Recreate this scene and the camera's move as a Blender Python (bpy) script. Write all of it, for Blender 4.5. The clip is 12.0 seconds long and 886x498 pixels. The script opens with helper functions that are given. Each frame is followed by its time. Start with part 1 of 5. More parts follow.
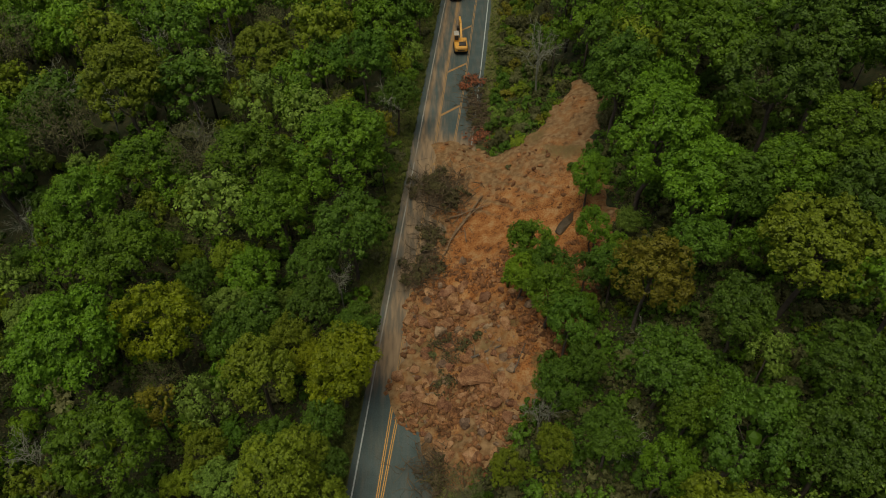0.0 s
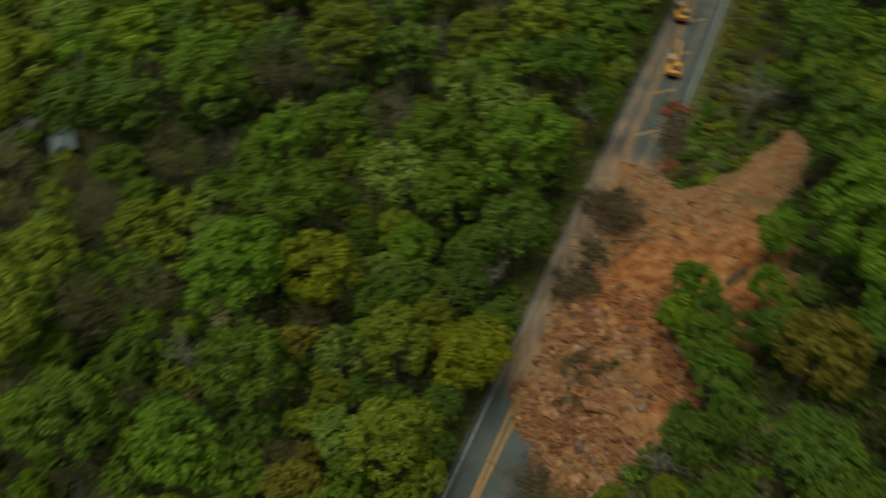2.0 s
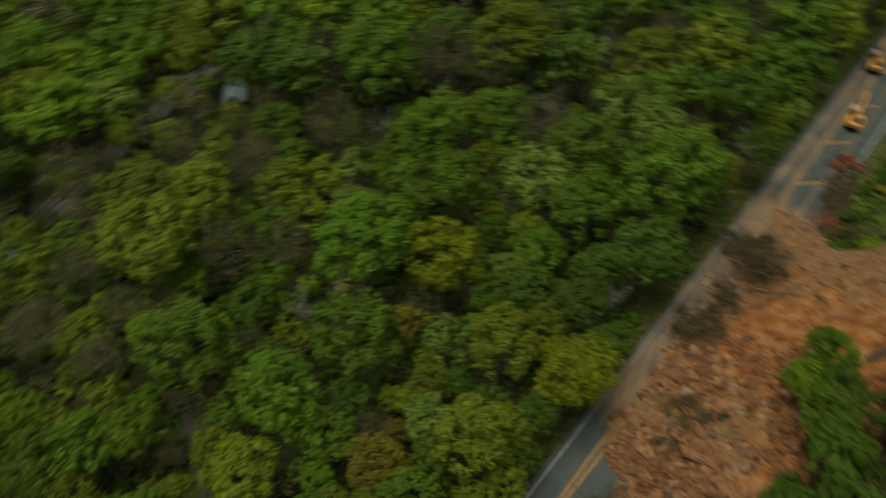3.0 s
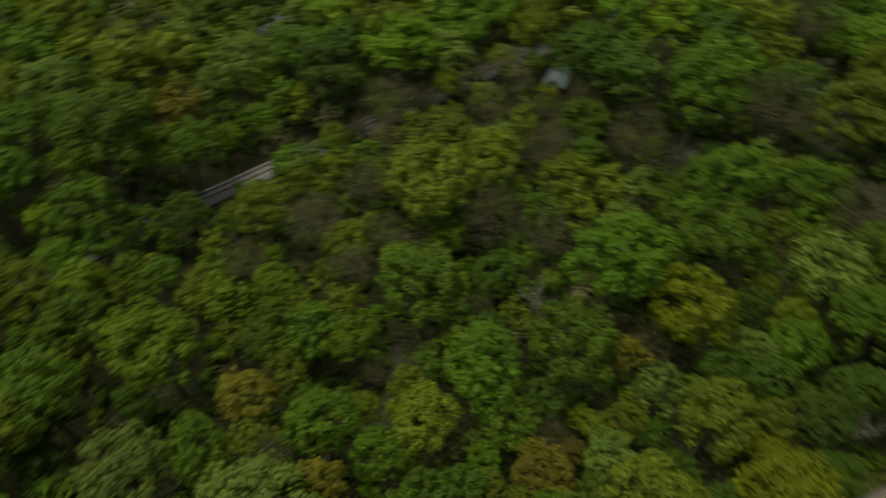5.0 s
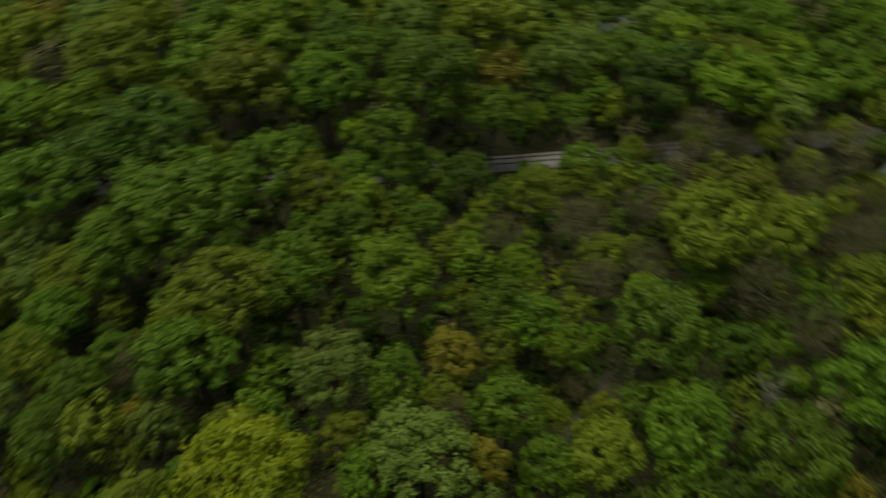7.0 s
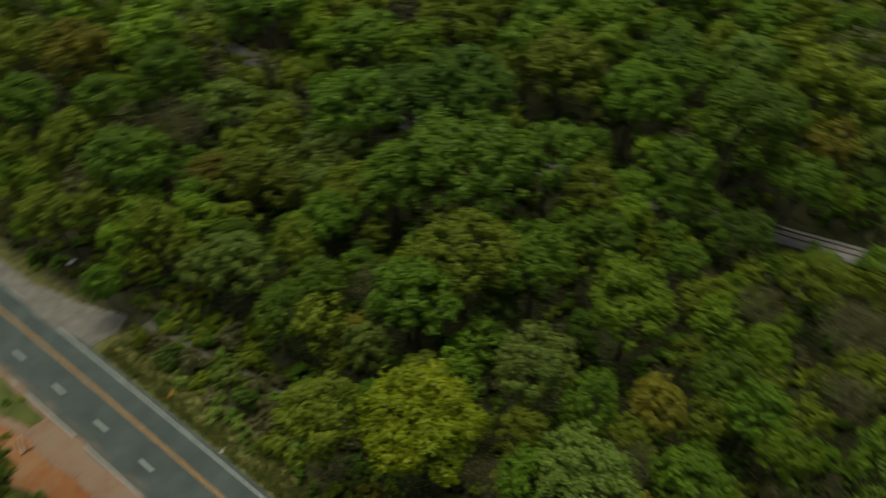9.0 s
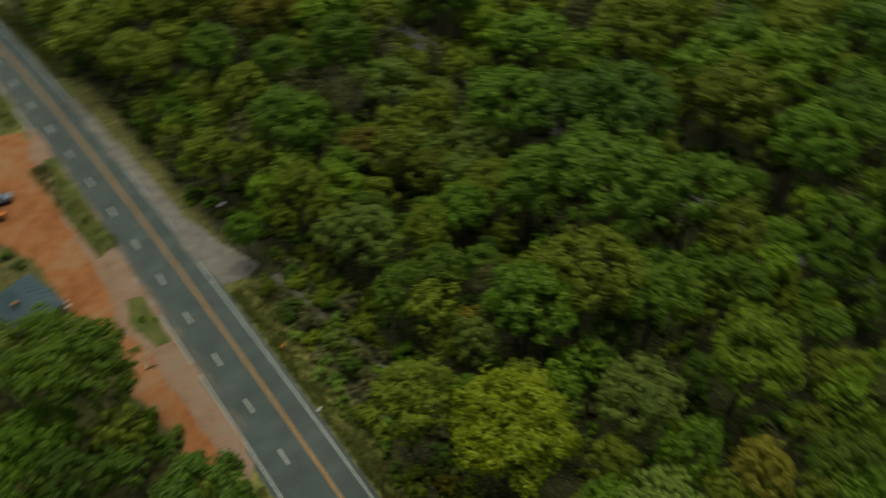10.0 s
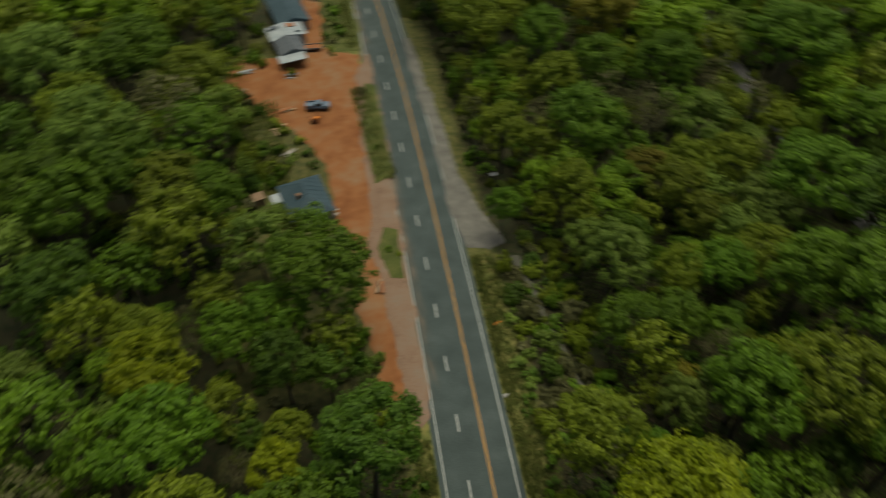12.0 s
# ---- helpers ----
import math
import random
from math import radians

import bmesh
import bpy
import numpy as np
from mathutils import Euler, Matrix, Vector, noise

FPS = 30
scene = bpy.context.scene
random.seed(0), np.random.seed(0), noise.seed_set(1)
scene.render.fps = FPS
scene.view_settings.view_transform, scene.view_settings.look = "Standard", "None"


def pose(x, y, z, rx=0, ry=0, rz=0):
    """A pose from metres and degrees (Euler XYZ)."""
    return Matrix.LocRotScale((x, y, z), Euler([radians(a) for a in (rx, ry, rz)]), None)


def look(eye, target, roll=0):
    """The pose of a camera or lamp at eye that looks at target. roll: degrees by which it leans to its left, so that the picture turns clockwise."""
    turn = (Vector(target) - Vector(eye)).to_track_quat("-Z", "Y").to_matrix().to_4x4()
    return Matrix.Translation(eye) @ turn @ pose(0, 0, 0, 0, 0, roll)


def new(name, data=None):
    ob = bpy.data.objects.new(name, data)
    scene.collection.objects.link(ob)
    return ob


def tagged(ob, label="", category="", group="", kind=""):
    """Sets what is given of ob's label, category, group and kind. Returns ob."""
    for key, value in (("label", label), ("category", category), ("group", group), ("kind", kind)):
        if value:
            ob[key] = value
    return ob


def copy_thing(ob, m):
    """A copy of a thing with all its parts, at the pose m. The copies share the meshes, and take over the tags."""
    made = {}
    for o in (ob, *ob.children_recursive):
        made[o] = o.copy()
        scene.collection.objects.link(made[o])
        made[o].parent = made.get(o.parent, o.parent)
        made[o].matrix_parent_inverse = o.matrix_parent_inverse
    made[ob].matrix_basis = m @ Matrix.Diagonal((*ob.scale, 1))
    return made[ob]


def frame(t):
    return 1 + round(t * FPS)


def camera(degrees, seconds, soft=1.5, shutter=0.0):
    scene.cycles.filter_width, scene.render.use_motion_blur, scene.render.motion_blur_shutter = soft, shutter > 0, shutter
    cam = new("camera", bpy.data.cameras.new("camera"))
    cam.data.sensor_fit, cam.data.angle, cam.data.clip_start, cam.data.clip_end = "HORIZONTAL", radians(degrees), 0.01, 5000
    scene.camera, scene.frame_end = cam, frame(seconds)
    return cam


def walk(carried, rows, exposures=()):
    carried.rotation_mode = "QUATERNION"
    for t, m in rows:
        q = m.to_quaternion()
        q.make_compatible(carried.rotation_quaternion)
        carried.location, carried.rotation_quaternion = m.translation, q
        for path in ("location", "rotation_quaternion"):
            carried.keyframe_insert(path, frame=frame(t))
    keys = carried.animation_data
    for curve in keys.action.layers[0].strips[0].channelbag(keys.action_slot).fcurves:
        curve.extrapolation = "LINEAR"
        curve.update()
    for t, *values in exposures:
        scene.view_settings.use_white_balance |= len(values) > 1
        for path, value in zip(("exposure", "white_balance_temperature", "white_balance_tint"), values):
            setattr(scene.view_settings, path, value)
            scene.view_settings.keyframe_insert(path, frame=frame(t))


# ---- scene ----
EXPOSURE, KELVIN, TINT = -0.13, 7250, 2

# ---------------------------------------------------------------- camera: it hovers and turns
cam = camera(62.44, 12.0, soft=1.0, shutter=1.5)
EYE = 100.0
TURN = [
    (0, -0.00),
    (0.25, 0.12),
    (0.5, 0.68),
    (0.75, 2.20),
    (1, 4.69),
    (1.5, 11.22),
    (2, 19.01),
    (2.5, 26.04),
    (3, 34.02),
    (3.2, 36.98),
    (3.6, 42.95),
    (4, 48.92),
    (4.4, 54.89),
    (4.8, 60.86),
    (5, 63.94),
    (5.5, 70.88),
    (6, 78.81),
    (6.5, 85.77),
    (7, 93.76),
    (7.2, 96.71),
    (7.6, 102.56),
    (8, 108.41),
    (8.4, 114.26),
    (8.8, 120.11),
    (9, 123.12),
    (9.5, 130.10),
    (10, 138.17),
    (10.5, 145.10),
    (11, 152.07),
    (11.5, 160.04),
    (12, 167.08),
]
walk(cam, [(t, pose(0, 0, EYE, 90 - 49.28, 0, yaw)) for t, yaw in TURN], exposures=[(0, EXPOSURE, KELVIN, TINT)])


# ---------------------------------------------------------------- light: a dull overcast sky
world = bpy.data.worlds.new("overcast_sky")
scene.world = world
world.use_nodes = True
wn = world.node_tree.nodes
sky = wn.new("ShaderNodeTexSky")
sky.sky_type, sky.sun_disc = "NISHITA", False
sky.sun_elevation, sky.sun_rotation = radians(76), radians(215)
sky.air_density, sky.dust_density, sky.ozone_density = 1.0, 4.0, 1.0
wn["Background"].inputs["Strength"].default_value = 0.066
world.node_tree.links.new(sky.outputs[0], wn["Background"].inputs["Color"])
sun = new("sun", bpy.data.lights.new("sun", "SUN"))
sun.data.energy, sun.data.angle, sun.data.color = 2.6, radians(40), (1.0, 0.93, 0.82)
sun.matrix_world = look((0, 0, 300), (300 * math.sin(radians(35)) * 0.25, 300 * math.cos(radians(35)) * 0.25, 0))

# ---------------------------------------------------------------- materials
def material(name, colours, scale=1.0, rough=0.85, metal=0.0, bump=0.3, fine=8.0, vary=0.0, island=0.0, translucent=0.0, spec=0.3, span=(0.36, 0.70)):
    """Colours mixed by coarse and fine noise in metres, with bump; vary and island shift the value per object and per loose piece."""
    m = bpy.data.materials.new(name)
    m.use_nodes = True
    nt = m.node_tree
    n, l = nt.nodes, nt.links
    b = n["Principled BSDF"]
    geo = n.new("ShaderNodeNewGeometry")
    big, small = n.new("ShaderNodeTexNoise"), n.new("ShaderNodeTexNoise")
    big.inputs["Scale"].default_value, big.inputs["Detail"].default_value = 1 / scale, 5
    small.inputs["Scale"].default_value, small.inputs["Detail"].default_value = fine / scale, 4
    for t in (big, small):
        l.new(geo.outputs["Position"], t.inputs["Vector"])
    add = n.new("ShaderNodeMath")
    add.operation = "MULTIPLY_ADD"
    add.inputs[1].default_value = 0.45
    l.new(small.outputs[0], add.inputs[0])
    half = n.new("ShaderNodeMath")
    half.operation = "MULTIPLY"
    half.inputs[1].default_value = 0.6
    l.new(big.outputs[0], half.inputs[0])
    l.new(half.outputs[0], add.inputs[2])
    ramp = n.new("ShaderNodeValToRGB")
    r = ramp.color_ramp
    while len(r.elements) < len(colours):
        r.elements.new(0.5)
    for i, c in enumerate(colours):
        r.elements[i].position = span[0] + (span[1] - span[0]) * i / max(1, len(colours) - 1)
        r.elements[i].color = (*c, 1)
    l.new(add.outputs[0], ramp.inputs[0])
    colour = ramp.outputs[0]
    if vary or island:
        hsv = n.new("ShaderNodeHueSaturation")
        info = n.new("ShaderNodeObjectInfo")
        value = None
        for source, amount in ((info.outputs["Random"], vary), (geo.outputs["Random Per Island"], island)):
            k = n.new("ShaderNodeMapRange")
            k.inputs["To Min"].default_value, k.inputs["To Max"].default_value = 1 - amount, 1 + amount
            l.new(source, k.inputs["Value"])
            if value is None:
                value = k.outputs[0]
            else:
                mul = n.new("ShaderNodeMath")
                mul.operation = "MULTIPLY"
                l.new(value, mul.inputs[0]), l.new(k.outputs[0], mul.inputs[1])
                value = mul.outputs[0]
        l.new(value, hsv.inputs["Value"])
        hue = n.new("ShaderNodeMapRange")
        hue.inputs["To Min"].default_value, hue.inputs["To Max"].default_value = 0.5 - 0.045 * vary, 0.5 + 0.012 * vary
        l.new(info.outputs["Random"], hue.inputs["Value"])
        l.new(hue.outputs[0], hsv.inputs["Hue"])
        l.new(colour, hsv.inputs["Color"])
        colour = hsv.outputs[0]
    l.new(colour, b.inputs["Base Color"])
    b.inputs["Roughness"].default_value, b.inputs["Metallic"].default_value = rough, metal
    b.inputs["Specular IOR Level"].default_value = spec
    if bump:
        bm = n.new("ShaderNodeBump")
        bm.inputs["Strength"].default_value, bm.inputs["Distance"].default_value = bump, 0.1 * scale
        l.new(add.outputs[0], bm.inputs["Height"])
        l.new(bm.outputs[0], b.inputs["Normal"])
    if translucent:
        tr, mix = n.new("ShaderNodeBsdfTranslucent"), n.new("ShaderNodeMixShader")
        l.new(colour, tr.inputs["Color"])
        mix.inputs[0].default_value = translucent
        l.new(b.outputs[0], mix.inputs[1]), l.new(tr.outputs[0], mix.inputs[2])
        l.new(mix.outputs[0], n["Material Output"].inputs["Surface"])
    return m


def blend_by(m, attribute, colours, scale=0.6, gain=1.6, stretch=1.0):
    """Lays a second colour over a material where a mesh attribute, broken up by noise, says so."""
    nt = m.node_tree
    n, l = nt.nodes, nt.links
    b = n["Principled BSDF"]
    under = b.inputs["Base Color"].links[0].from_socket
    at, noi, ramp, mix = n.new("ShaderNodeAttribute"), n.new("ShaderNodeTexNoise"), n.new("ShaderNodeValToRGB"), n.new("ShaderNodeMix")
    geo = n.new("ShaderNodeNewGeometry")
    at.attribute_name, mix.data_type = attribute, "RGBA"
    noi.inputs["Scale"].default_value, noi.inputs["Detail"].default_value = 1 / scale, 6
    long = n.new("ShaderNodeVectorMath")
    long.operation, long.inputs[1].default_value = "MULTIPLY", (1, 1 / stretch, 1)
    l.new(geo.outputs["Position"], long.inputs[0])
    l.new(long.outputs[0], noi.inputs["Vector"])
    sub, mul = n.new("ShaderNodeMath"), n.new("ShaderNodeMath")
    sub.operation, sub.inputs[1].default_value = "SUBTRACT", 0.5
    l.new(noi.outputs[0], sub.inputs[0])
    mul.operation, mul.inputs[1].default_value, mul.use_clamp = "MULTIPLY_ADD", gain, True
    l.new(sub.outputs[0], mul.inputs[0]), l.new(at.outputs["Fac"], mul.inputs[2])
    low = n.new("ShaderNodeMath")
    low.operation, low.use_clamp = "MULTIPLY", True
    on = n.new("ShaderNodeMath")
    on.operation, on.inputs[1].default_value, on.use_clamp = "MULTIPLY", 4.0, True
    l.new(at.outputs["Fac"], on.inputs[0])
    l.new(mul.outputs[0], low.inputs[0]), l.new(on.outputs[0], low.inputs[1])
    ramp.color_ramp.elements[0].color, ramp.color_ramp.elements[1].color = (*colours[0], 1), (*colours[1], 1)
    ramp.color_ramp.elements[0].position, ramp.color_ramp.elements[1].position = 0.35, 0.65
    l.new(noi.outputs[0], ramp.inputs[0])
    l.new(low.outputs[0], mix.inputs[0]), l.new(under, mix.inputs[6]), l.new(ramp.outputs[0], mix.inputs[7])
    l.new(mix.outputs[2], b.inputs["Base Color"])
    return m


# floor colours darkened to carry the deep shade between crowns; verge stays paler
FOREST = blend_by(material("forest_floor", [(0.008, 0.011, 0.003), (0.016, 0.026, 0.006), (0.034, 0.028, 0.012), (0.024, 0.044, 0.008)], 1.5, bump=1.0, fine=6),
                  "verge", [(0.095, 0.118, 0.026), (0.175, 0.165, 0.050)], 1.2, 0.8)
ASPHALT = blend_by(material("asphalt", [(0.034, 0.051, 0.050), (0.047, 0.068, 0.067), (0.068, 0.092, 0.090)], 4.0, 0.8, bump=0.1, fine=20),
                   "mud", [(0.125, 0.088, 0.055), (0.235, 0.165, 0.10)], 0.8, 1.5, 7.0)
WHITE = blend_by(material("worn_white_paint", [(0.24, 0.27, 0.26), (0.40, 0.43, 0.41)], 0.6, 0.6, bump=0.05), "mud", [(0.12, 0.095, 0.07), (0.19, 0.14, 0.095)], 0.8, 1.6, 3.0)
YELLOW = blend_by(material("worn_yellow_paint", [(0.36, 0.19, 0.045), (0.50, 0.27, 0.055)], 0.6, 0.6, bump=0.05), "mud", [(0.11, 0.088, 0.062), (0.21, 0.135, 0.075)], 0.8, 1.6, 3.0)
CLAY = blend_by(material("orange_clay", [(0.070, 0.028, 0.010), (0.215, 0.080, 0.021), (0.265, 0.118, 0.038), (0.30, 0.175, 0.080)], 2.2, 0.95, bump=1.0, fine=9, span=(0.42, 0.64)), "tan", [(0.105, 0.062, 0.026), (0.235, 0.148, 0.074)], 0.9, 1.6)
CLAY = blend_by(CLAY, "scrub", [(0.085, 0.060, 0.022), (0.13, 0.095, 0.036)], 0.5, 1.6)
LOT = material("packed_red_dirt", [(0.150, 0.052, 0.018), (0.24, 0.102, 0.038), (0.24, 0.150, 0.084)], 13.0, 0.95, bump=0.05, fine=5)
GRAVEL = material("grey_gravel", [(0.095, 0.095, 0.085), (0.14, 0.14, 0.125), (0.19, 0.185, 0.165)], 2.0, 0.95, bump=0.5, fine=16)
DUST = material("pinkish_gravel_dirt", [(0.15, 0.10, 0.07), (0.215, 0.145, 0.10), (0.20, 0.165, 0.13)], 4.0, 0.95, bump=0.4, fine=14)
GRASS = material("rough_grass", [(0.045, 0.060, 0.014), (0.075, 0.095, 0.022), (0.13, 0.12, 0.04)], 2.5, 0.9, bump=0.8, fine=14)
BLADES = material("grass_blades", [(0.085, 0.122, 0.024), (0.155, 0.165, 0.042)], 2.0, 0.8, bump=0, vary=0.0, island=0.35, translucent=0.2)
ROCK = material("red_stained_rock", [(0.105, 0.048, 0.021), (0.205, 0.106, 0.048), (0.285, 0.172, 0.092)], 1.3, 0.9, bump=0.8, fine=7, vary=0.3, span=(0.40, 0.64))
ROCK_GREY = material("grey_rock", [(0.085, 0.054, 0.031), (0.165, 0.112, 0.068), (0.235, 0.165, 0.106)], 1.2, 0.9, bump=0.8, fine=7, vary=0.3, span=(0.40, 0.64))
SCRAP = material("scrap_sheet", [(0.16, 0.17, 0.18), (0.30, 0.31, 0.32)], 0.7, 0.6, 0.3, bump=0.2, vary=0.4)
RUBBLE = material("rubble", [(0.095, 0.040, 0.016), (0.225, 0.108, 0.047)], 1.5, 0.95, bump=0.4, island=0.45)
LEDGE = material("dark_wet_rock", [(0.030, 0.023, 0.014), (0.075, 0.052, 0.030)], 0.8, 0.7, bump=0.7)
BARK = material("bark", [(0.06, 0.05, 0.04), (0.12, 0.10, 0.08)], 0.5, 0.95, bump=0.8, vary=0.2)
DEADWOOD = material("bleached_wood", [(0.125, 0.132, 0.098), (0.25, 0.262, 0.205)], 0.5, 0.9, bump=0.4, vary=0.25)
TWIG = material("brown_twigs", [(0.066, 0.060, 0.034), (0.14, 0.128, 0.076)], 0.6, 0.95, bump=0, island=0.4)
HEAP_TWIG = material("dark_torn_branches", [(0.048, 0.035, 0.020), (0.125, 0.092, 0.056)], 0.6, 0.95, bump=0, island=0.5)
LOGWOOD = material("brown_stripped_wood", [(0.105, 0.068, 0.038), (0.215, 0.15, 0.092)], 0.5, 0.9, bump=0.4, vary=0.25)
HEAPLEAF = material("withered_leaves", [(0.040, 0.040, 0.014), (0.082, 0.070, 0.026)], 1.0, 0.9, bump=0, island=0.4)
DEADLEAF = material("dead_leaves", [(0.040, 0.032, 0.013), (0.078, 0.060, 0.024)], 1.0, 0.9, bump=0, island=0.4)
RUSTLEAF = material("rust_red_leaves", [(0.20, 0.06, 0.03), (0.30, 0.11, 0.05)], 1.0, 0.9, bump=0, island=0.4)


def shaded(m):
    """Lets a mesh attribute tell the trees of a joined wood apart in tone, and brighten far ones."""
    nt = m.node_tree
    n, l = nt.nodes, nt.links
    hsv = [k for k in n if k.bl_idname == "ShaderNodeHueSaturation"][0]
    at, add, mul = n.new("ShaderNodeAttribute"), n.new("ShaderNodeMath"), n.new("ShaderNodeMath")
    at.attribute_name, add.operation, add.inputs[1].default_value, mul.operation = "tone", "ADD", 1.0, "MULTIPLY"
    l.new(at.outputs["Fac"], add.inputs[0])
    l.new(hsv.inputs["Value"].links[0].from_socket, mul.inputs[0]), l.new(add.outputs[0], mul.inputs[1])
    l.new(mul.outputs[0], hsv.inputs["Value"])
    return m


def leaf(name, a, b):
    return shaded(material(name, [a, b], 6.0, 0.6, bump=0, fine=6, vary=0.24, island=0.24, translucent=0.2, spec=0.27))


LEAVES = {
    "green": leaf("green_leaves", (0.0513, 0.1138, 0.0052), (0.0998, 0.1961, 0.0094)),
    "deep": leaf("deep_green_leaves", (0.0376, 0.0881, 0.0065), (0.0722, 0.1452, 0.0108)),
    "olive": leaf("olive_leaves", (0.0903, 0.1332, 0.0073), (0.1545, 0.2098, 0.0122)),
    "yellow": leaf("yellow_green_leaves", (0.1057, 0.1552, 0.0032), (0.2025, 0.2483, 0.0060)),
    "lime": leaf("bright_green_leaves", (0.0822, 0.1611, 0.0054), (0.1422, 0.2517, 0.0100)),
    "sage": leaf("pale_green_leaves", (0.0851, 0.1491, 0.0192), (0.1443, 0.2251, 0.0320)),
    "gold": leaf("bronze_leaves", (0.1030, 0.1036, 0.0081), (0.1806, 0.1710, 0.0138)),
    "brown": leaf("sparse_brown_leaves", (0.060, 0.066, 0.022), (0.118, 0.124, 0.046)),
}
KIND_WORDS = {"green": "full green", "deep": "dark green", "olive": "olive green", "yellow": "yellow-green", "lime": "bright green",
              "sage": "pale grey-green", "gold": "bronze-gold", "brown": "thin brown"}
MACHINE = material("construction_yellow", [(0.46, 0.235, 0.045), (0.58, 0.31, 0.07)], 1.0, 0.5, bump=0.05)
STEEL = material("dark_steel", [(0.03, 0.03, 0.03), (0.07, 0.06, 0.05)], 0.5, 0.6, 0.4, bump=0.2)
GLASS = material("dark_glass", [(0.02, 0.025, 0.03), (0.03, 0.035, 0.04)], 1.0, 0.1, bump=0)
ROOF_BLUE = material("blue_grey_roof", [(0.032, 0.062, 0.080), (0.055, 0.094, 0.114)], 3.0, 0.65, bump=0.1)
ROOF_DARK = material("slate_grey_roof", [(0.075, 0.09, 0.105), (0.12, 0.14, 0.155)], 2.0, 0.7, bump=0.2)
ROOF_PALE = material("pale_metal_roof", [(0.24, 0.29, 0.31), (0.38, 0.43, 0.45)], 1.5, 0.45, bump=0.1)
ROOF_MINT = material("pale_blue_green_roof", [(0.10, 0.15, 0.155), (0.16, 0.21, 0.215)], 2.0, 0.5, bump=0.1)
SIDING = material("off_white_siding", [(0.26, 0.25, 0.22), (0.38, 0.36, 0.32)], 1.5, 0.8, bump=0.1)
RED_WALL = material("faded_red_boards", [(0.22, 0.06, 0.04), (0.30, 0.10, 0.07)], 1.0, 0.85, bump=0.2)
RUST = material("rusty_iron", [(0.22, 0.08, 0.03), (0.32, 0.14, 0.06)], 0.6, 0.8, bump=0.3)
TIMBER = material("weathered_boards", [(0.20, 0.14, 0.08), (0.36, 0.27, 0.17)], 0.7, 0.85, bump=0.3, vary=0.3)
PAINT_BLUE = material("faded_blue_paint", [(0.11, 0.16, 0.22), (0.16, 0.22, 0.28)], 1.0, 0.4, bump=0)
BLACK = material("black_rubber", [(0.015, 0.015, 0.015), (0.03, 0.03, 0.03)], 0.4, 0.9, bump=0.1)
ORANGE = material("orange_sign", [(0.75, 0.22, 0.02), (0.85, 0.28, 0.03)], 1.0, 0.5, bump=0)
LITTER = material("white_plastic", [(0.65, 0.65, 0.65), (0.75, 0.75, 0.75)], 1.0, 0.5, bump=0)
TRACK = material("shaded_dirt_track", [(0.058, 0.062, 0.046), (0.105, 0.108, 0.086)], 2.0, 0.95, bump=0.3, fine=10)
# darker copy of the track dirt, with the trees' shade put into its colour
SHADE_DIRT = material("tree_shaded_track", [(0.036, 0.034, 0.028), (0.066, 0.062, 0.052)], 2.0, 0.95, bump=0.3, fine=10)
BALLAST = material("railway_ballast", [(0.13, 0.135, 0.132), (0.22, 0.225, 0.22)], 1.2, 0.95, bump=0.6, fine=10)
SLEEPER = material("weathered_sleepers", [(0.085, 0.082, 0.074), (0.15, 0.146, 0.132)], 0.5, 0.95, bump=0.4)
RAILS = material("rusted_rail_steel", [(0.045, 0.03, 0.025), (0.07, 0.05, 0.04)], 0.6, 0.6, 0.3, bump=0.1)


# ---------------------------------------------------------------- lie of the land
def west(y):
    """West edge line of the road."""
    return np.polyval([-0.0064, -0.0004, 0.1012, 0.0031, -0.3380, -0.4092, 1.8166, 8.7076, -16.5745], np.clip(y, -260, 260) / 100)


def yellow_w(y):
    """Western line of the painted centre."""
    return np.polyval([-0.0064, -0.0005, 0.1012, 0.0038, -0.3259, -0.5235, 1.7402, 8.9759, -13.0132], np.clip(y, -260, 260) / 100)


def yellow_e(y):
    """Eastern line of the painted centre, which opens into a hatched island to the north."""
    y = np.clip(y, -260, 260)
    return yellow_w(y) + 0.32 + 4.1 * smooth((y - 20) / 125)


def east(y):
    """East edge line of the road."""
    return np.polyval([-0.0064, -0.0005, 0.1002, 0.0051, -0.5656, -0.4281, 2.5479, 9.0993, -6.4585], np.clip(y, -260, 260) / 100)


def rail_x(y):
    """Middle of the railway track west of the road."""
    return np.polyval([3.36, -2.523, -18.06, -111.9], np.clip(y, -260, 200) / 100)


def smooth(t):
    t = np.clip(t, 0, 1)
    return t * t * (3 - 2 * t)


def height(x, y):
    """Ground level: flat by the road, a cut slope to the north-east, a gentle fall to the west."""
    x, y = np.asarray(x, float), np.asarray(y, float)
    dw, de = west(y) - 1.2 - x, x - east(y) - 1.5
    down = -3.0 * smooth(dw / 30) - 0.5 * smooth((dw - 4) / 8)
    rise = smooth((y - 5) / 40)
    up = rise * (0.44 * np.clip(de, 0, 45) + 0.18 * np.clip(de - 45, 0, 150)) + (1 - rise) * 0.03 * np.clip(de - 20, 0, 150)
    roll = 0.5 * np.sin(x * 0.11 + 1) * np.cos(y * 0.09) + 0.25 * np.sin(x * 0.31 + y * 0.27)
    away = smooth((np.maximum(dw, de) - 4) / 15)
    return np.where(np.maximum(dw, de) < 0, -0.06, down + up - 0.06 * (1 - away) + roll * away)


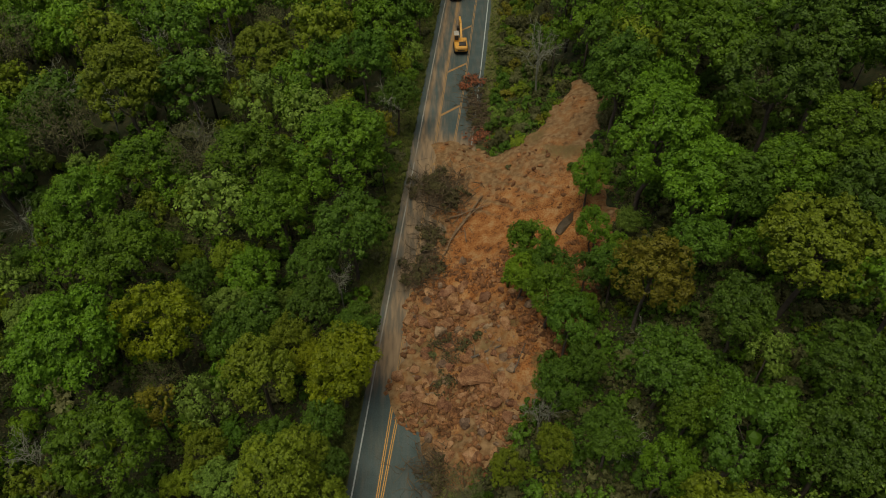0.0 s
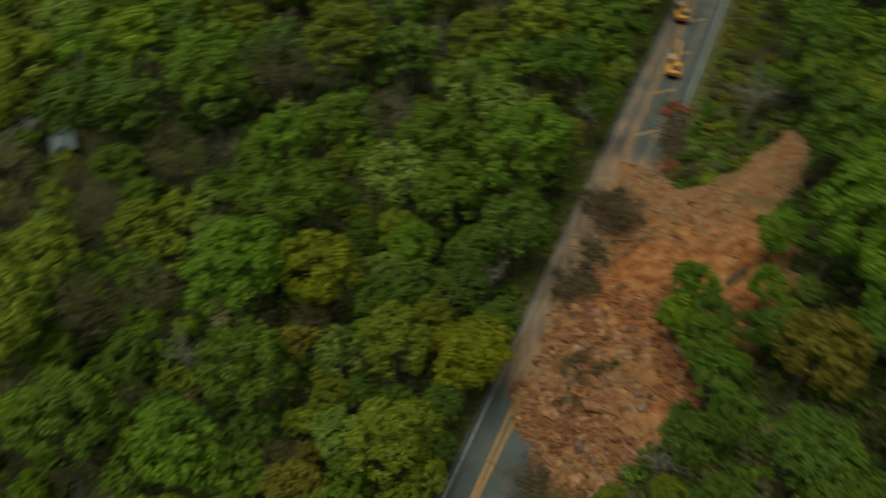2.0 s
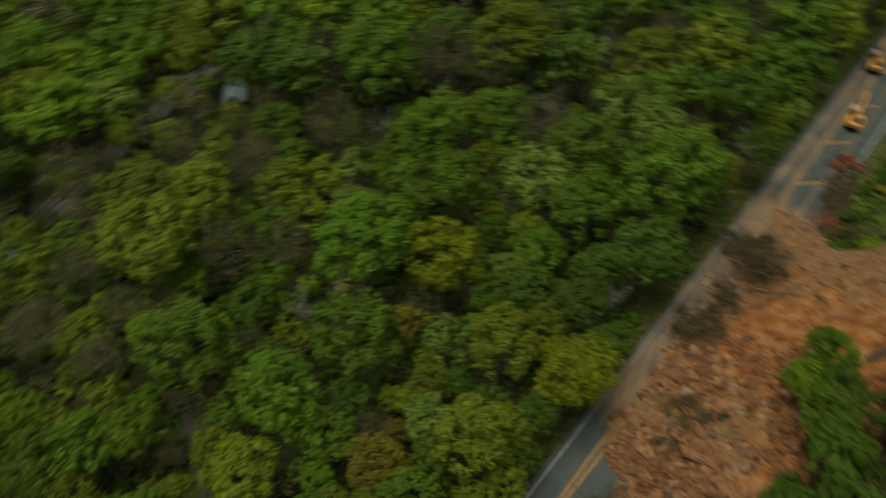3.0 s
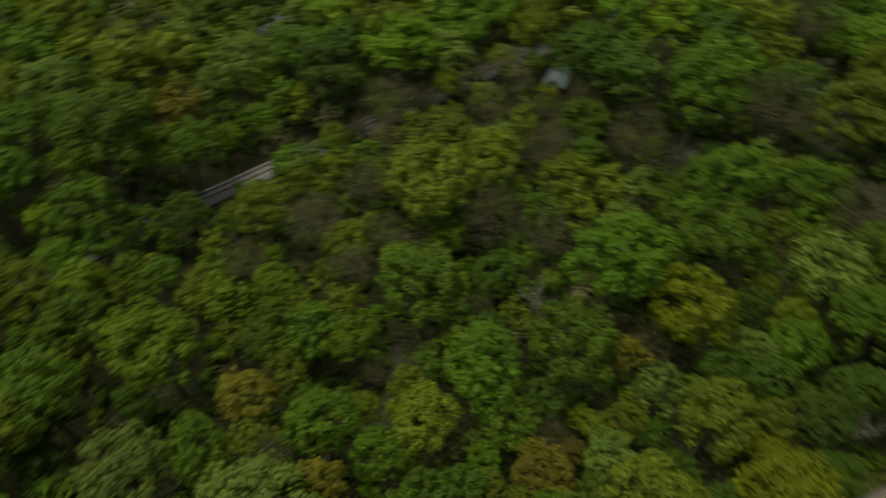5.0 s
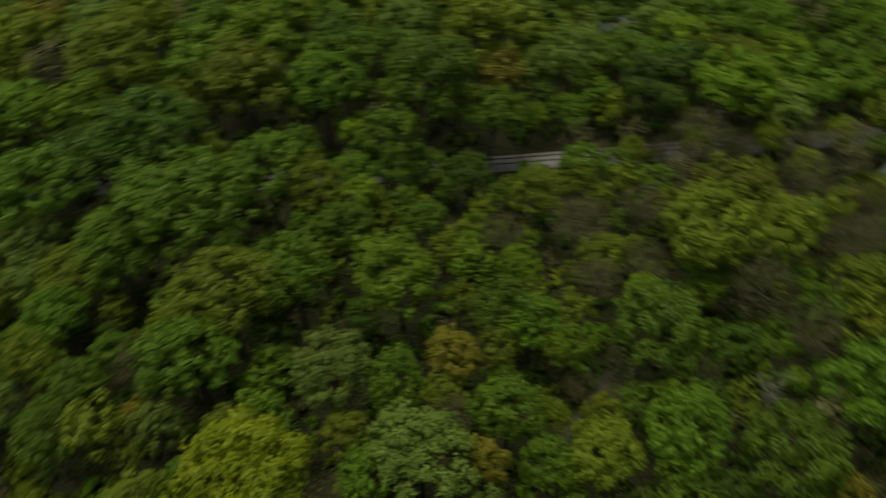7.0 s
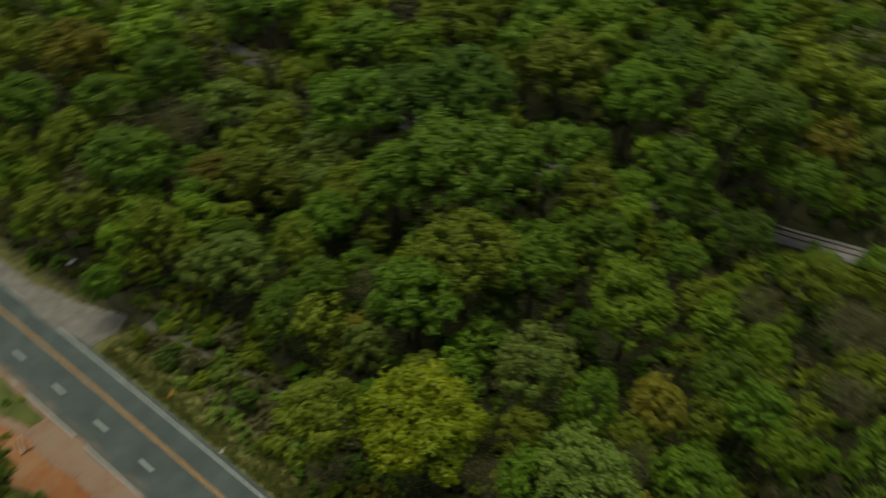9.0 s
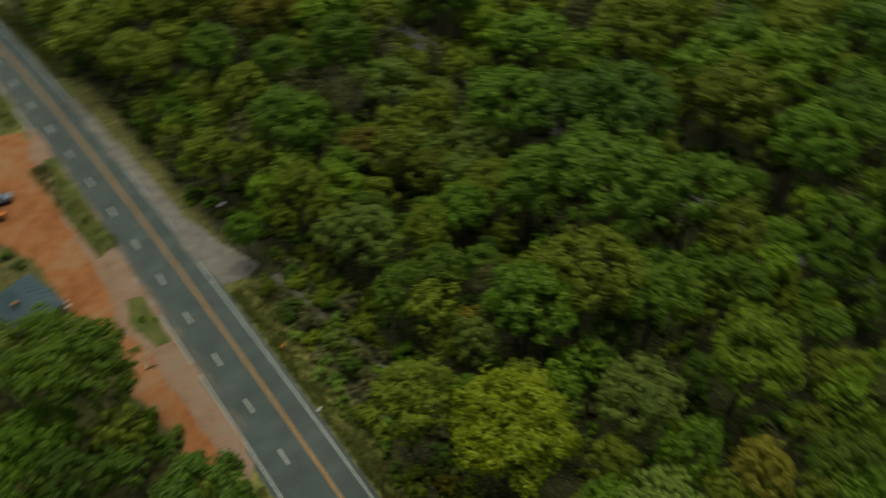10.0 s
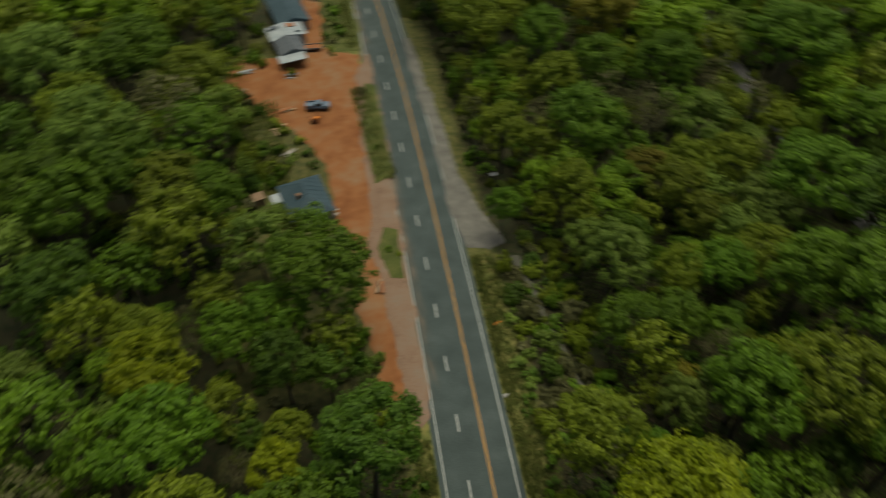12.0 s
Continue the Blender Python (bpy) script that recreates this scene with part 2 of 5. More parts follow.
# ---------------------------------------------------------------- mesh helpers
def mesh_of(name, verts, faces, mat, smooth_shade=False):
    me = bpy.data.meshes.new(name)
    me.from_pydata([tuple(v) for v in verts], [], faces)
    me.materials.append(mat)
    if smooth_shade:
        me.polygons.foreach_set("use_smooth", [True] * len(me.polygons))
    me.update()
    return me


def part(name, data, mat=None, parent=None, label=""):
    """Links a bmesh or a mesh as one mesh object under a thing or a part."""
    if isinstance(data, bmesh.types.BMesh):
        me = bpy.data.meshes.new(name)
        data.to_mesh(me)
        data.free()
        me.materials.append(mat)
    else:
        me = data
    ob = new(name, me)
    ob.parent = parent
    return tagged(ob, label)


def thing(name, label, category, group="", m=None):
    ob = tagged(new(name), label, category, group)
    ob.empty_display_size = 0.3
    if m is not None:
        ob.matrix_world = m
    return ob


def box(w, d, h, x=0, y=0, z=0, bevel=0.03, turn=None):
    """A bevelled box that stands on z, centred on x, y."""
    bm = bmesh.new()
    bmesh.ops.create_cube(bm, size=1)
    bmesh.ops.scale(bm, vec=(w, d, h), verts=bm.verts)
    if bevel:
        bmesh.ops.bevel(bm, geom=bm.edges[:], offset=min(bevel, w / 3, d / 3, h / 3), segments=1, affect="EDGES")
    bmesh.ops.translate(bm, vec=(0, 0, h / 2), verts=bm.verts)
    if turn is not None:
        bmesh.ops.transform(bm, matrix=turn, verts=bm.verts)
    bmesh.ops.translate(bm, vec=(x, y, z), verts=bm.verts)
    return bm


def disc(r, width, x, y, z, n=16):
    """A wheel-like cylinder that lies across x."""
    bm = bmesh.new()
    bmesh.ops.create_cone(bm, cap_ends=True, segments=n, radius1=r, radius2=r, depth=width)
    bmesh.ops.bevel(bm, geom=[e for e in bm.edges if len(e.link_faces) == 2 and any(len(f.verts) > 4 for f in e.link_faces)], offset=min(0.05, r * 0.2), segments=1, affect="EDGES")
    bmesh.ops.rotate(bm, matrix=Matrix.Rotation(radians(90), 3, "Y"), verts=bm.verts)
    bmesh.ops.translate(bm, vec=(x, y, z), verts=bm.verts)
    return bm


def tube(V, F, points, radii, sides=5):
    """Adds a tapered tube along the points to vertex and face lists."""
    start = len(V)
    points = [Vector(p) for p in points]
    for i, p in enumerate(points):
        d = (points[min(i + 1, len(points) - 1)] - points[max(i - 1, 0)]).normalized()
        a = d.orthogonal().normalized()
        b = d.cross(a)
        for k in range(sides):
            u = 2 * math.pi * k / sides
            V.append(tuple(p + (a * math.cos(u) + b * math.sin(u)) * radii[i]))
    for i in range(len(points) - 1):
        for k in range(sides):
            a, b = start + i * sides + k, start + i * sides + (k + 1) % sides
            F.append((a, b, b + sides, a + sides))
    F.append(tuple(start + k for k in reversed(range(sides))))
    F.append(tuple(start + (len(points) - 1) * sides + k for k in range(sides)))


def sheet(name, X, Y, Z, mat, keep=None, attributes=()):
    """A grid of quads from 2-D arrays of places."""
    ny, nx = X.shape
    idx = np.arange(nx * ny).reshape(ny, nx)
    quads = np.stack([idx[:-1, :-1], idx[:-1, 1:], idx[1:, 1:], idx[1:, :-1]], -1).reshape(-1, 4)
    if keep is not None:
        k = keep[:-1, :-1] | keep[:-1, 1:] | keep[1:, 1:] | keep[1:, :-1]
        quads = quads[k.reshape(-1)]
    used, inverse = np.unique(quads, return_inverse=True)
    quads = inverse.reshape(-1, 4)
    co = np.stack([X, Y, Z], -1).reshape(-1, 3)[used]
    me = bpy.data.meshes.new(name)
    me.from_pydata(co.tolist(), [], quads.tolist())
    me.materials.append(mat)
    for key, values in attributes:
        at = me.attributes.new(key, "FLOAT", "POINT")
        at.data.foreach_set("value", values.reshape(-1)[used].astype(np.float32))
    me.polygons.foreach_set("use_smooth", [True] * len(me.polygons))
    me.update()
    return me


WAVES = {}


def waves(x, y, s=1.0, seed=0):
    """A cheap uneven field about -1 to 1."""
    if seed not in WAVES:
        WAVES[seed] = np.random.RandomState(seed + 11).uniform((0, 0.5, 0), (6.28, 2.2, 6.28), (7, 3))
    out = 0 * x
    for a, f, p in WAVES[seed]:
        f = f / s
        out = out + np.sin((x * np.cos(a) + y * np.sin(a)) * f + p + 1.3 * np.sin((x * np.sin(a) - y * np.cos(a)) * f * 0.7 + p))
    return out / 4.0


def inside(poly, x, y):
    """Distance to a polygon's edge, positive inside."""
    best, odd = np.full(x.shape, 1e9), np.zeros(x.shape, bool)
    for (ax, ay), (bx, by) in zip(poly, poly[1:] + poly[:1]):
        ex, ey = bx - ax, by - ay
        t = np.clip(((x - ax) * ex + (y - ay) * ey) / (ex * ex + ey * ey + 1e-9), 0, 1)
        best = np.minimum(best, np.hypot(x - ax - t * ex, y - ay - t * ey))
        cross = (ay > y) != (by > y)
        odd ^= cross & (x < (bx - ax) * (y - ay) / (by - ay + 1e-12) + ax)
    return np.where(odd, best, -best)


def patch(name, poly, mat, cell=0.6, thick=0.12, ragged=0.8, lump=0.0, label="", kind="structure", seed=0, edge=1.2, extra=()):
    """A spread of loose ground over the land, thinning out to an uneven edge."""
    xs, ys = [p[0] for p in poly], [p[1] for p in poly]
    X, Y = np.meshgrid(np.arange(min(xs) - 2, max(xs) + 2, cell), np.arange(min(ys) - 2, max(ys) + 2, cell))
    d = inside(poly, X, Y) + ragged * waves(X, Y, 2.0, seed) + 0.4 * ragged * waves(X, Y, 0.7, seed + 5)
    cover = -0.25 + (thick + 0.25) * smooth((d + edge) / edge) + lump * smooth(d / 5) * (1 + 0.7 * waves(X, Y, 3.0, seed + 2)) + 0.4 * lump * smooth(d / 3) * waves(X, Y, 0.9, seed + 3)
    Z = height(X, Y) + cover
    return tagged(part(name, sheet(name, X, Y, Z, mat, d > -1.4 * edge, [(k, f(X, Y)) for k, f in extra])), label, kind=kind)


# ---------------------------------------------------------------- ground and road
SCAR = [(-1.0, 114), (5, 114), (11, 108), (16, 110.5), (22, 115.2), (27.5, 124.5), (30.6, 117.5), (28, 103), (27, 94), (29, 84), (26.5, 75), (19, 62),
        (14, 53), (8, 45.5), (3, 41), (-0.8, 46), (-3.2, 50), (-7, 52.5), (-8, 57), (-5.6, 62.5), (-5.6, 73), (-2.2, 82), (0.4, 90), (-1.2, 100)]
lines_x = np.unique(np.concatenate([[-4000, -2000, -1000, -600, -400, -300], np.arange(-240, -60, 4), np.arange(-60, 60, 1.5), np.arange(60, 240, 4), [300, 400, 600, 1000, 2000, 4000]]))
lines_y = np.unique(np.concatenate([[-4000, -2000, -1000, -600, -400, -320], np.arange(-260, 261, 2.0), [320, 400, 600, 1000, 2000, 4000]]))
GX, GY = np.meshgrid(lines_x, lines_y)
near_w, near_e = west(GY) - GX, GX - east(GY)
verge = np.clip(1 - np.maximum(near_w - 4.5, near_e - 3.5) / 3.0, 0, 1) * (np.abs(GY) < 300)
verge = verge * (1 - 0.45 * smooth((-75 - GY) / 10) * (near_w > 0))
verge = verge * (1 - 0.6 * smooth((GY - 90) / 10) * (near_e > 0)) * (1 - 0.65 * smooth((GY - 15) / 10) * (near_w > 0))
verge = np.maximum(verge, np.clip(1 - (near_e - 9) / 5, 0, 1) * (near_e > 0) * (GY > 100) * (GY < 260) * 0.35)
verge = np.maximum(verge, 0.4 * smooth((near_e + 2) / 4) * smooth((34 - near_e) / 6) * smooth((-50 - GY) / 15) * smooth((GY + 168) / 12))
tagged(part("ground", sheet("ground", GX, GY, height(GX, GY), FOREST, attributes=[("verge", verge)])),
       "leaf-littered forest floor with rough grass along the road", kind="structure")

RY = np.arange(-280, 281, 1.0)
across = np.linspace(0, 1, 27)
RW, RE = west(RY) - 0.9 - 0.4 * smooth((RY - 60) / 60), east(RY) + 0.9
RX = RW[:, None] + (RE - RW)[:, None] * across[None, :]
RYY = np.repeat(RY[:, None], 27, 1)
lane = RX - west(RYY)
mud = np.zeros_like(RX)
for off in (0.8, 3.4):
    bend = off + 1.6 * smooth((122 - RYY) / 14) * (off > 1) + 2.0 * smooth((118 - RYY) / 10)
    mud += 1.3 * np.exp(-((lane - bend - 0.25 * np.sin(RYY * 0.13)) / 0.34) ** 2) * smooth((RYY - 104) / 8)
mud += 0.14 * smooth((RYY - 100) / 14) * smooth((lane + 0.5) / 1.0) * smooth((6.2 - lane) / 3)
mud += 0.72 * smooth((RYY - 54) / 10) * smooth((120 - RYY) / 6) * (0.45 + 0.55 * smooth((lane + 0.6) / 2.6))
mud += 0.10 * smooth((RYY - 15) / 10) + 0.35 * smooth((RYY - 56) / 6) * smooth((70 - RYY) / 6)
mud += 0.55 * smooth((lane - (RE - RW)[:, None] + 4.2) / 2.0) * smooth((-52 - RYY) / 8) * 0.5
road = tagged(part("road", sheet("road", RX, RYY, 0.02 - 0.05 * (2 * across[None, :] - 1) ** 2 + 0 * RX, ASPHALT, attributes=[("mud", np.clip(mud, 0, 1))])),
              "worn grey asphalt road, muddy beside the slide", kind="structure")


def stripe(name, at, y0, y1, width, mat, label=""):
    ys = np.linspace(y0, y1, max(2, int((y1 - y0) / 3) + 1))
    X = np.stack([at(ys) - width / 2, at(ys) + width / 2], 1)
    u = (X - (west(ys) - 0.9)[:, None]) / (east(ys) - west(ys) + 1.8)[:, None]
    Z = 0.045 - 0.05 * (2 * u - 1) ** 2
    dirt = 0.62 * smooth((ys - 52) / 8) * smooth((116 - ys) / 6) + 0.62 * smooth((ys - 106) / 8) * (mat is YELLOW or at is west)
    return part(name, sheet(name, X, np.stack([ys, ys], 1), Z, mat, attributes=[("mud", np.stack([dirt, dirt], 1))]), None, road, label)


stripe("edge_line", west, -280, 280, 0.22, WHITE, "worn white edge line")
stripe("edge_line", east, -280, 24, 0.22, WHITE, "worn white edge line")
stripe("edge_line", east, 114, 280, 0.22, WHITE, "worn white edge line")
for line, y0 in ((lambda y: yellow_w(y) - 0.16, -280), (lambda y: yellow_w(y) + 0.12, -280), (lambda y: yellow_e(y) - 0.12, 25), (lambda y: yellow_e(y) + 0.16, 25)):
    stripe("centre_line", line, y0, 280, 0.13, YELLOW, "worn yellow centre line")
for i in range(24):
    y0 = -38.0 - 10.45 * i
    stripe("lane_dash", lambda y: 0.5 * (yellow_w(y) + east(y)) + 0.0, y0 - 2.9, y0, 0.26, WHITE, "white lane dash")
for i in range(9):
    y0 = 108 + 15.5 * i
    X = np.array([[yellow_w(y0) + 0.3, yellow_w(y0) + 0.3], [yellow_e(y0 + 4) - 0.3, yellow_e(y0 + 4) - 0.3]])
    part("hatch_bar", sheet("hatch_bar", X, np.array([[y0, y0 + 0.7], [y0 + 3.2, y0 + 3.9]]), np.full((2, 2), 0.045), YELLOW, attributes=[("mud", np.full((2, 2), 0.6))]), None, road, "muddy yellow hatch bar")

# the slide and the loose grounds
def slide_top(x, y):
    """Level of the slide's surface."""
    x, y = np.asarray(x, float), np.asarray(y, float)
    d = inside(SCAR, x, y) + 1.1 * waves(x, y, 2.0, 3) + 0.45 * waves(x, y, 0.7, 8)
    fan = 0.7 + 0.3 * smooth((95 - y) / 20)
    rough = 0.8 * (1 + 0.7 * waves(x, y, 3.0, 5)) + 0.35 * waves(x, y, 1.1, 6) * smooth((88 - y) / 12) + (0.16 * waves(x, y, 0.42, 9) + 0.22 * np.abs(waves(x, y, 0.6, 10)) + 0.3 * waves(x + y, 0.25 * (x - y), 1.0, 14) * smooth((y - 84) / 8) + 0.13 * waves(x, y, 0.22, 12)) * (0.75 + 0.25 * smooth((86 - y) / 10))
    gully = -0.5 * np.exp(-((x - 21.5 - 0.35 * (y - 84)) / 1.6) ** 2) * smooth((y - 76) / 4) * smooth((94 - y) / 4)
    return height(x, y) - 0.3 + 0.75 * smooth((d + 1.5) / 1.5) + 1.2 * fan * smooth(d / 5) * rough + gully * smooth(d / 2)


def slide():
    X, Y = np.meshgrid(np.arange(-11, 34, 0.3), np.arange(38, 125, 0.3))
    d = inside(SCAR, X, Y) + 1.1 * waves(X, Y, 2.0, 3) + 0.45 * waves(X, Y, 0.7, 8)
    tan = 0.95 * smooth((Y - 91) / 12) * smooth((Y - 98 + X) / 12 + 0.6) + 0.8 * smooth((77 - Y) / 9) * smooth((15 - X) / 8) + 0.8 * smooth((3 - d) / 3)
    ruts = 0 * X
    for c, k in ((0.0, 0.010), (2.1, 0.010), (6.5, 0.016), (8.6, 0.016), (-5.0, 0.004)):
        along = X - 2.0 + c * 0.6
        ruts = np.maximum(ruts, np.exp(-((Y - 113.5 + 1.25 * along - k * along ** 2 + c - 0.8 * waves(X, Y, 6.0, 21)) / 0.42) ** 2) * smooth(along / 3) * smooth((24 - X) / 6) * smooth((Y - 88) / 6))
    tan = tan * (0.75 + 0.5 * waves(X, Y, 1.6, 22)) + 0.95 * ruts
    scrub = 0.95 * smooth(waves(X, Y, 2.6, 23) * 1.4 - 0.1) * smooth((Y - 86) / 8) * smooth((X - 10) / 5) * smooth((116 - Y) / 5) + 0.6 * smooth(waves(X, Y, 1.5, 24) * 1.5 - 0.3) * smooth((74 - Y) / 6)
    tagged(part("landslide_debris", sheet("landslide_debris", X, Y, slide_top(X, Y), CLAY, d > -2, [("tan", np.clip(tan, 0, 1)), ("scrub", np.clip(scrub, 0, 1))])),
           "orange clay landslide covering the road's eastern lanes", kind="structure")


slide()
LOT_EDGE = [(-3.4, -173.2), (-6.5, -171.3), (-6.0, -158.2), (-5.5, -148.7), (-12.8, -146.4), (-11.7, -136.4), (-9.9, -125.3), (-9.5, -104.3), (-9.8, -90.3), (-7.3, -86.2), (-8.5, -79.3), (-9.6, -70.3), (-8.4, -55.3),
            (-4.7, -56.2), (-3.1, -72.1), (-3.9, -83.1), (-2.0, -96.1), (-2.1, -108.1), (0.5, -116.0), (2.3, -121.0), (9.8, -131.8), (17.1, -141.6), (15.3, -148.6), (8.3, -148.8), (-0.7, -149.1), (-2.4, -160.1)]
patch("dirt_lot", LOT_EDGE, LOT, 0.6, 0.12, 0.7, 0.0, "bare orange dirt yard beside the road", seed=7)
patch("dirt_shoulder", [(-15.3, -146.5), (-11.8, -138.4), (-10.0, -124.3), (-8.8, -104.3), (-7.8, -92.3), (-6.5, -86.2), (-7.3, -76.2), (-7.0, -56.2), (-8.2, -50.3), (-10.1, -52.3), (-11.0, -70.3), (-12.4, -90.4), (-13.4, -104.4), (-14.8, -130.5)],
      DUST, 0.5, 0.17, 0.5, label="dusty pink gravel shoulder", seed=9, edge=0.8)
patch("lawn", [(-14.3, -148.5), (-7.1, -149.8), (-7.6, -172.3), (-7.2, -200.3), (-16.7, -200.6)], GRASS, 0.6, 0.16, 0.4, label="patch of lawn between home and road", seed=12, edge=0.8)
for poly in ([(-13.3, -135.4), (-15.3, -134.5), (-13.6, -104.9), (-10.2, -103.3), (-10.2, -117.3)], [(-10.0, -91.3), (-12.0, -90.4), (-10.9, -79.1), (-8.9, -79.3), (-7.9, -86.3)]):
    patch("grass_island", poly, GRASS, 0.4, 0.28, 0.25, label="grass island between road and dirt yard", seed=2, edge=0.5)
patch("gravel_apron", [(-26.2, -150.8), (-26.7, -121.8), (-26.4, -103.8), (-28.3, -92.9), (-30.6, -83.9), (-27.6, -82.3), (-23.8, -83.2), (-22.8, -92.7), (-23.8, -110.7), (-24.7, -150.8)], GRAVEL, 0.5, 0.14, 0.35, label="grey gravel apron at the roadside", seed=4, edge=0.6)
patch("footpath", [(-31.1, -79.9), (-32.3, -67.0), (-33.4, -57.0), (-35.0, -47.0), (-36.3, -39.1), (-37.0, -39.1), (-35.8, -47.0), (-34.2, -58.0), (-33.2, -68.0), (-32.3, -80.0)], TRACK, 0.35, 0.2, 0.3, label="narrow overgrown gravel path", seed=5, edge=0.5)
patch("woodland_track", [(-46.5, 10.8), (-50.0, 15.0), (-57.0, 19.8), (-66.0, 25.2), (-66.6, 24.0), (-58.0, 18.2), (-51.0, 13.6), (-47.2, 10.0)], SHADE_DIRT, 0.4, 0.12, 0.3, label="dirt track under the trees", seed=6, edge=0.6)

# railway
rail_y = np.arange(-250, 200, 2.0)
cross = np.array([-2.7, -1.8, -1.6, 1.6, 1.8, 2.7])
rise = np.array([-0.4, 0.25, 0.4, 0.4, 0.25, -0.4])
base = np.maximum(height(rail_x(rail_y), rail_y), -3.3)[:, None]
railway = tagged(part("railway", sheet("railway", rail_x(rail_y)[:, None] + cross[None, :], np.repeat(rail_y[:, None], 6, 1), base + rise[None, :] + 0.2, BALLAST)),
                 "single railway track on grey ballast", kind="structure")
for off in (-0.75, 0.75):
    V, F = [], []
    for i, y in enumerate(rail_y):
        x, z = rail_x(y) + off, base[i, 0] + 0.6
        V += [(x - 0.06, y, z), (x + 0.06, y, z), (x + 0.06, y, z + 0.2), (x - 0.06, y, z + 0.2)]
        if i:
            a = 4 * i - 4
            F += [(a + k, a + (k + 1) % 4, a + 4 + (k + 1) % 4, a + 4 + k) for k in range(4)]
    part("rail", mesh_of("rail", V, F, RAILS), None, railway, "dark steel rail")
tie = mesh_of("sleeper", *[list(q) for q in ([(x, y, z) for z in (0, 0.14) for x, y in ((-1.3, -0.12), (1.3, -0.12), (1.3, 0.12), (-1.3, 0.12))],
                                             [(4, 5, 6, 7), (0, 1, 5, 4), (1, 2, 6, 5), (2, 3, 7, 6), (3, 0, 4, 7)])], SLEEPER)
for i in range(150):
    y = -45 + 0.7 * i
    z = np.interp(y, rail_y, base[:, 0]) + 0.5
    s = part("sleeper", tie, None, railway)
    s.location = (rail_x(y), y, z)


# ---------------------------------------------------------------- trees
PHI = (1 + 5 ** 0.5) / 2
ICO = np.array([(-1, PHI, 0), (1, PHI, 0), (-1, -PHI, 0), (1, -PHI, 0), (0, -1, PHI), (0, 1, PHI), (0, -1, -PHI), (0, 1, -PHI), (PHI, 0, -1), (PHI, 0, 1), (-PHI, 0, -1), (-PHI, 0, 1)]) / 1.902
ICO_F = np.array([(0, 11, 5), (0, 5, 1), (0, 1, 7), (0, 7, 10), (0, 10, 11), (1, 5, 9), (5, 11, 4), (11, 10, 2), (10, 7, 6), (7, 1, 8),
                  (3, 9, 4), (3, 4, 2), (3, 2, 6), (3, 6, 8), (3, 8, 9), (4, 9, 5), (2, 4, 11), (6, 2, 10), (8, 6, 7), (9, 8, 1)])
OCT = np.array([(1, 0, 0), (0, 1, 0), (-1, 0, 0), (0, -1, 0), (0, 0, 1), (0, 0, -1)], float)
OCT_F = np.array([(0, 1, 4), (1, 2, 4), (2, 3, 4), (3, 0, 4), (1, 0, 5), (2, 1, 5), (3, 2, 5), (0, 3, 5)])


def leaves_on(g, c, rad, out, count, size, spread=0.0, clump=3.4):
    """Leaves gathered in small rounded clumps over the outside of balls c, rad that look outwards along out; clump: clumps across a ball."""
    clumps = max(len(c), int(len(c) * 1.3 * clump ** 2))
    which = g.choice(len(c), clumps, p=rad ** 2 / (rad ** 2).sum())
    n = g.normal(size=(clumps, 3)) + out[which] * 0.9 + np.array([0, 0, 0.5])
    n /= np.linalg.norm(n, axis=1)[:, None]
    mid = c[which] + n * (rad[which] * g.uniform(0.62, 0.96 + spread, clumps))[:, None]
    ball = rad[which] / clump * g.uniform(0.75, 1.35, clumps)
    k = g.randint(0, clumps, count)
    d = g.normal(size=(count, 3)) + n[k] * 1.1 + np.array([0, 0, 0.5])
    d /= np.linalg.norm(d, axis=1)[:, None]
    pos = mid[k] + d * (ball[k] * g.uniform(0.45, 1.15 + spread, count))[:, None]
    face = d + 0.5 * n[k] + np.array([0, 0, 0.3]) + 0.45 * g.normal(size=(count, 3))
    face /= np.linalg.norm(face, axis=1)[:, None]
    a = np.cross(face, g.normal(size=(count, 3)))
    a /= np.linalg.norm(a, axis=1)[:, None]
    b = np.cross(face, a)
    s = size * g.uniform(0.6, 1.35, count)[:, None]
    return np.stack([pos + a * s, pos - a * s * 0.5 + b * s * 0.8, pos - a * s * 0.5 - b * s * 0.8], 1).reshape(-1, 3)


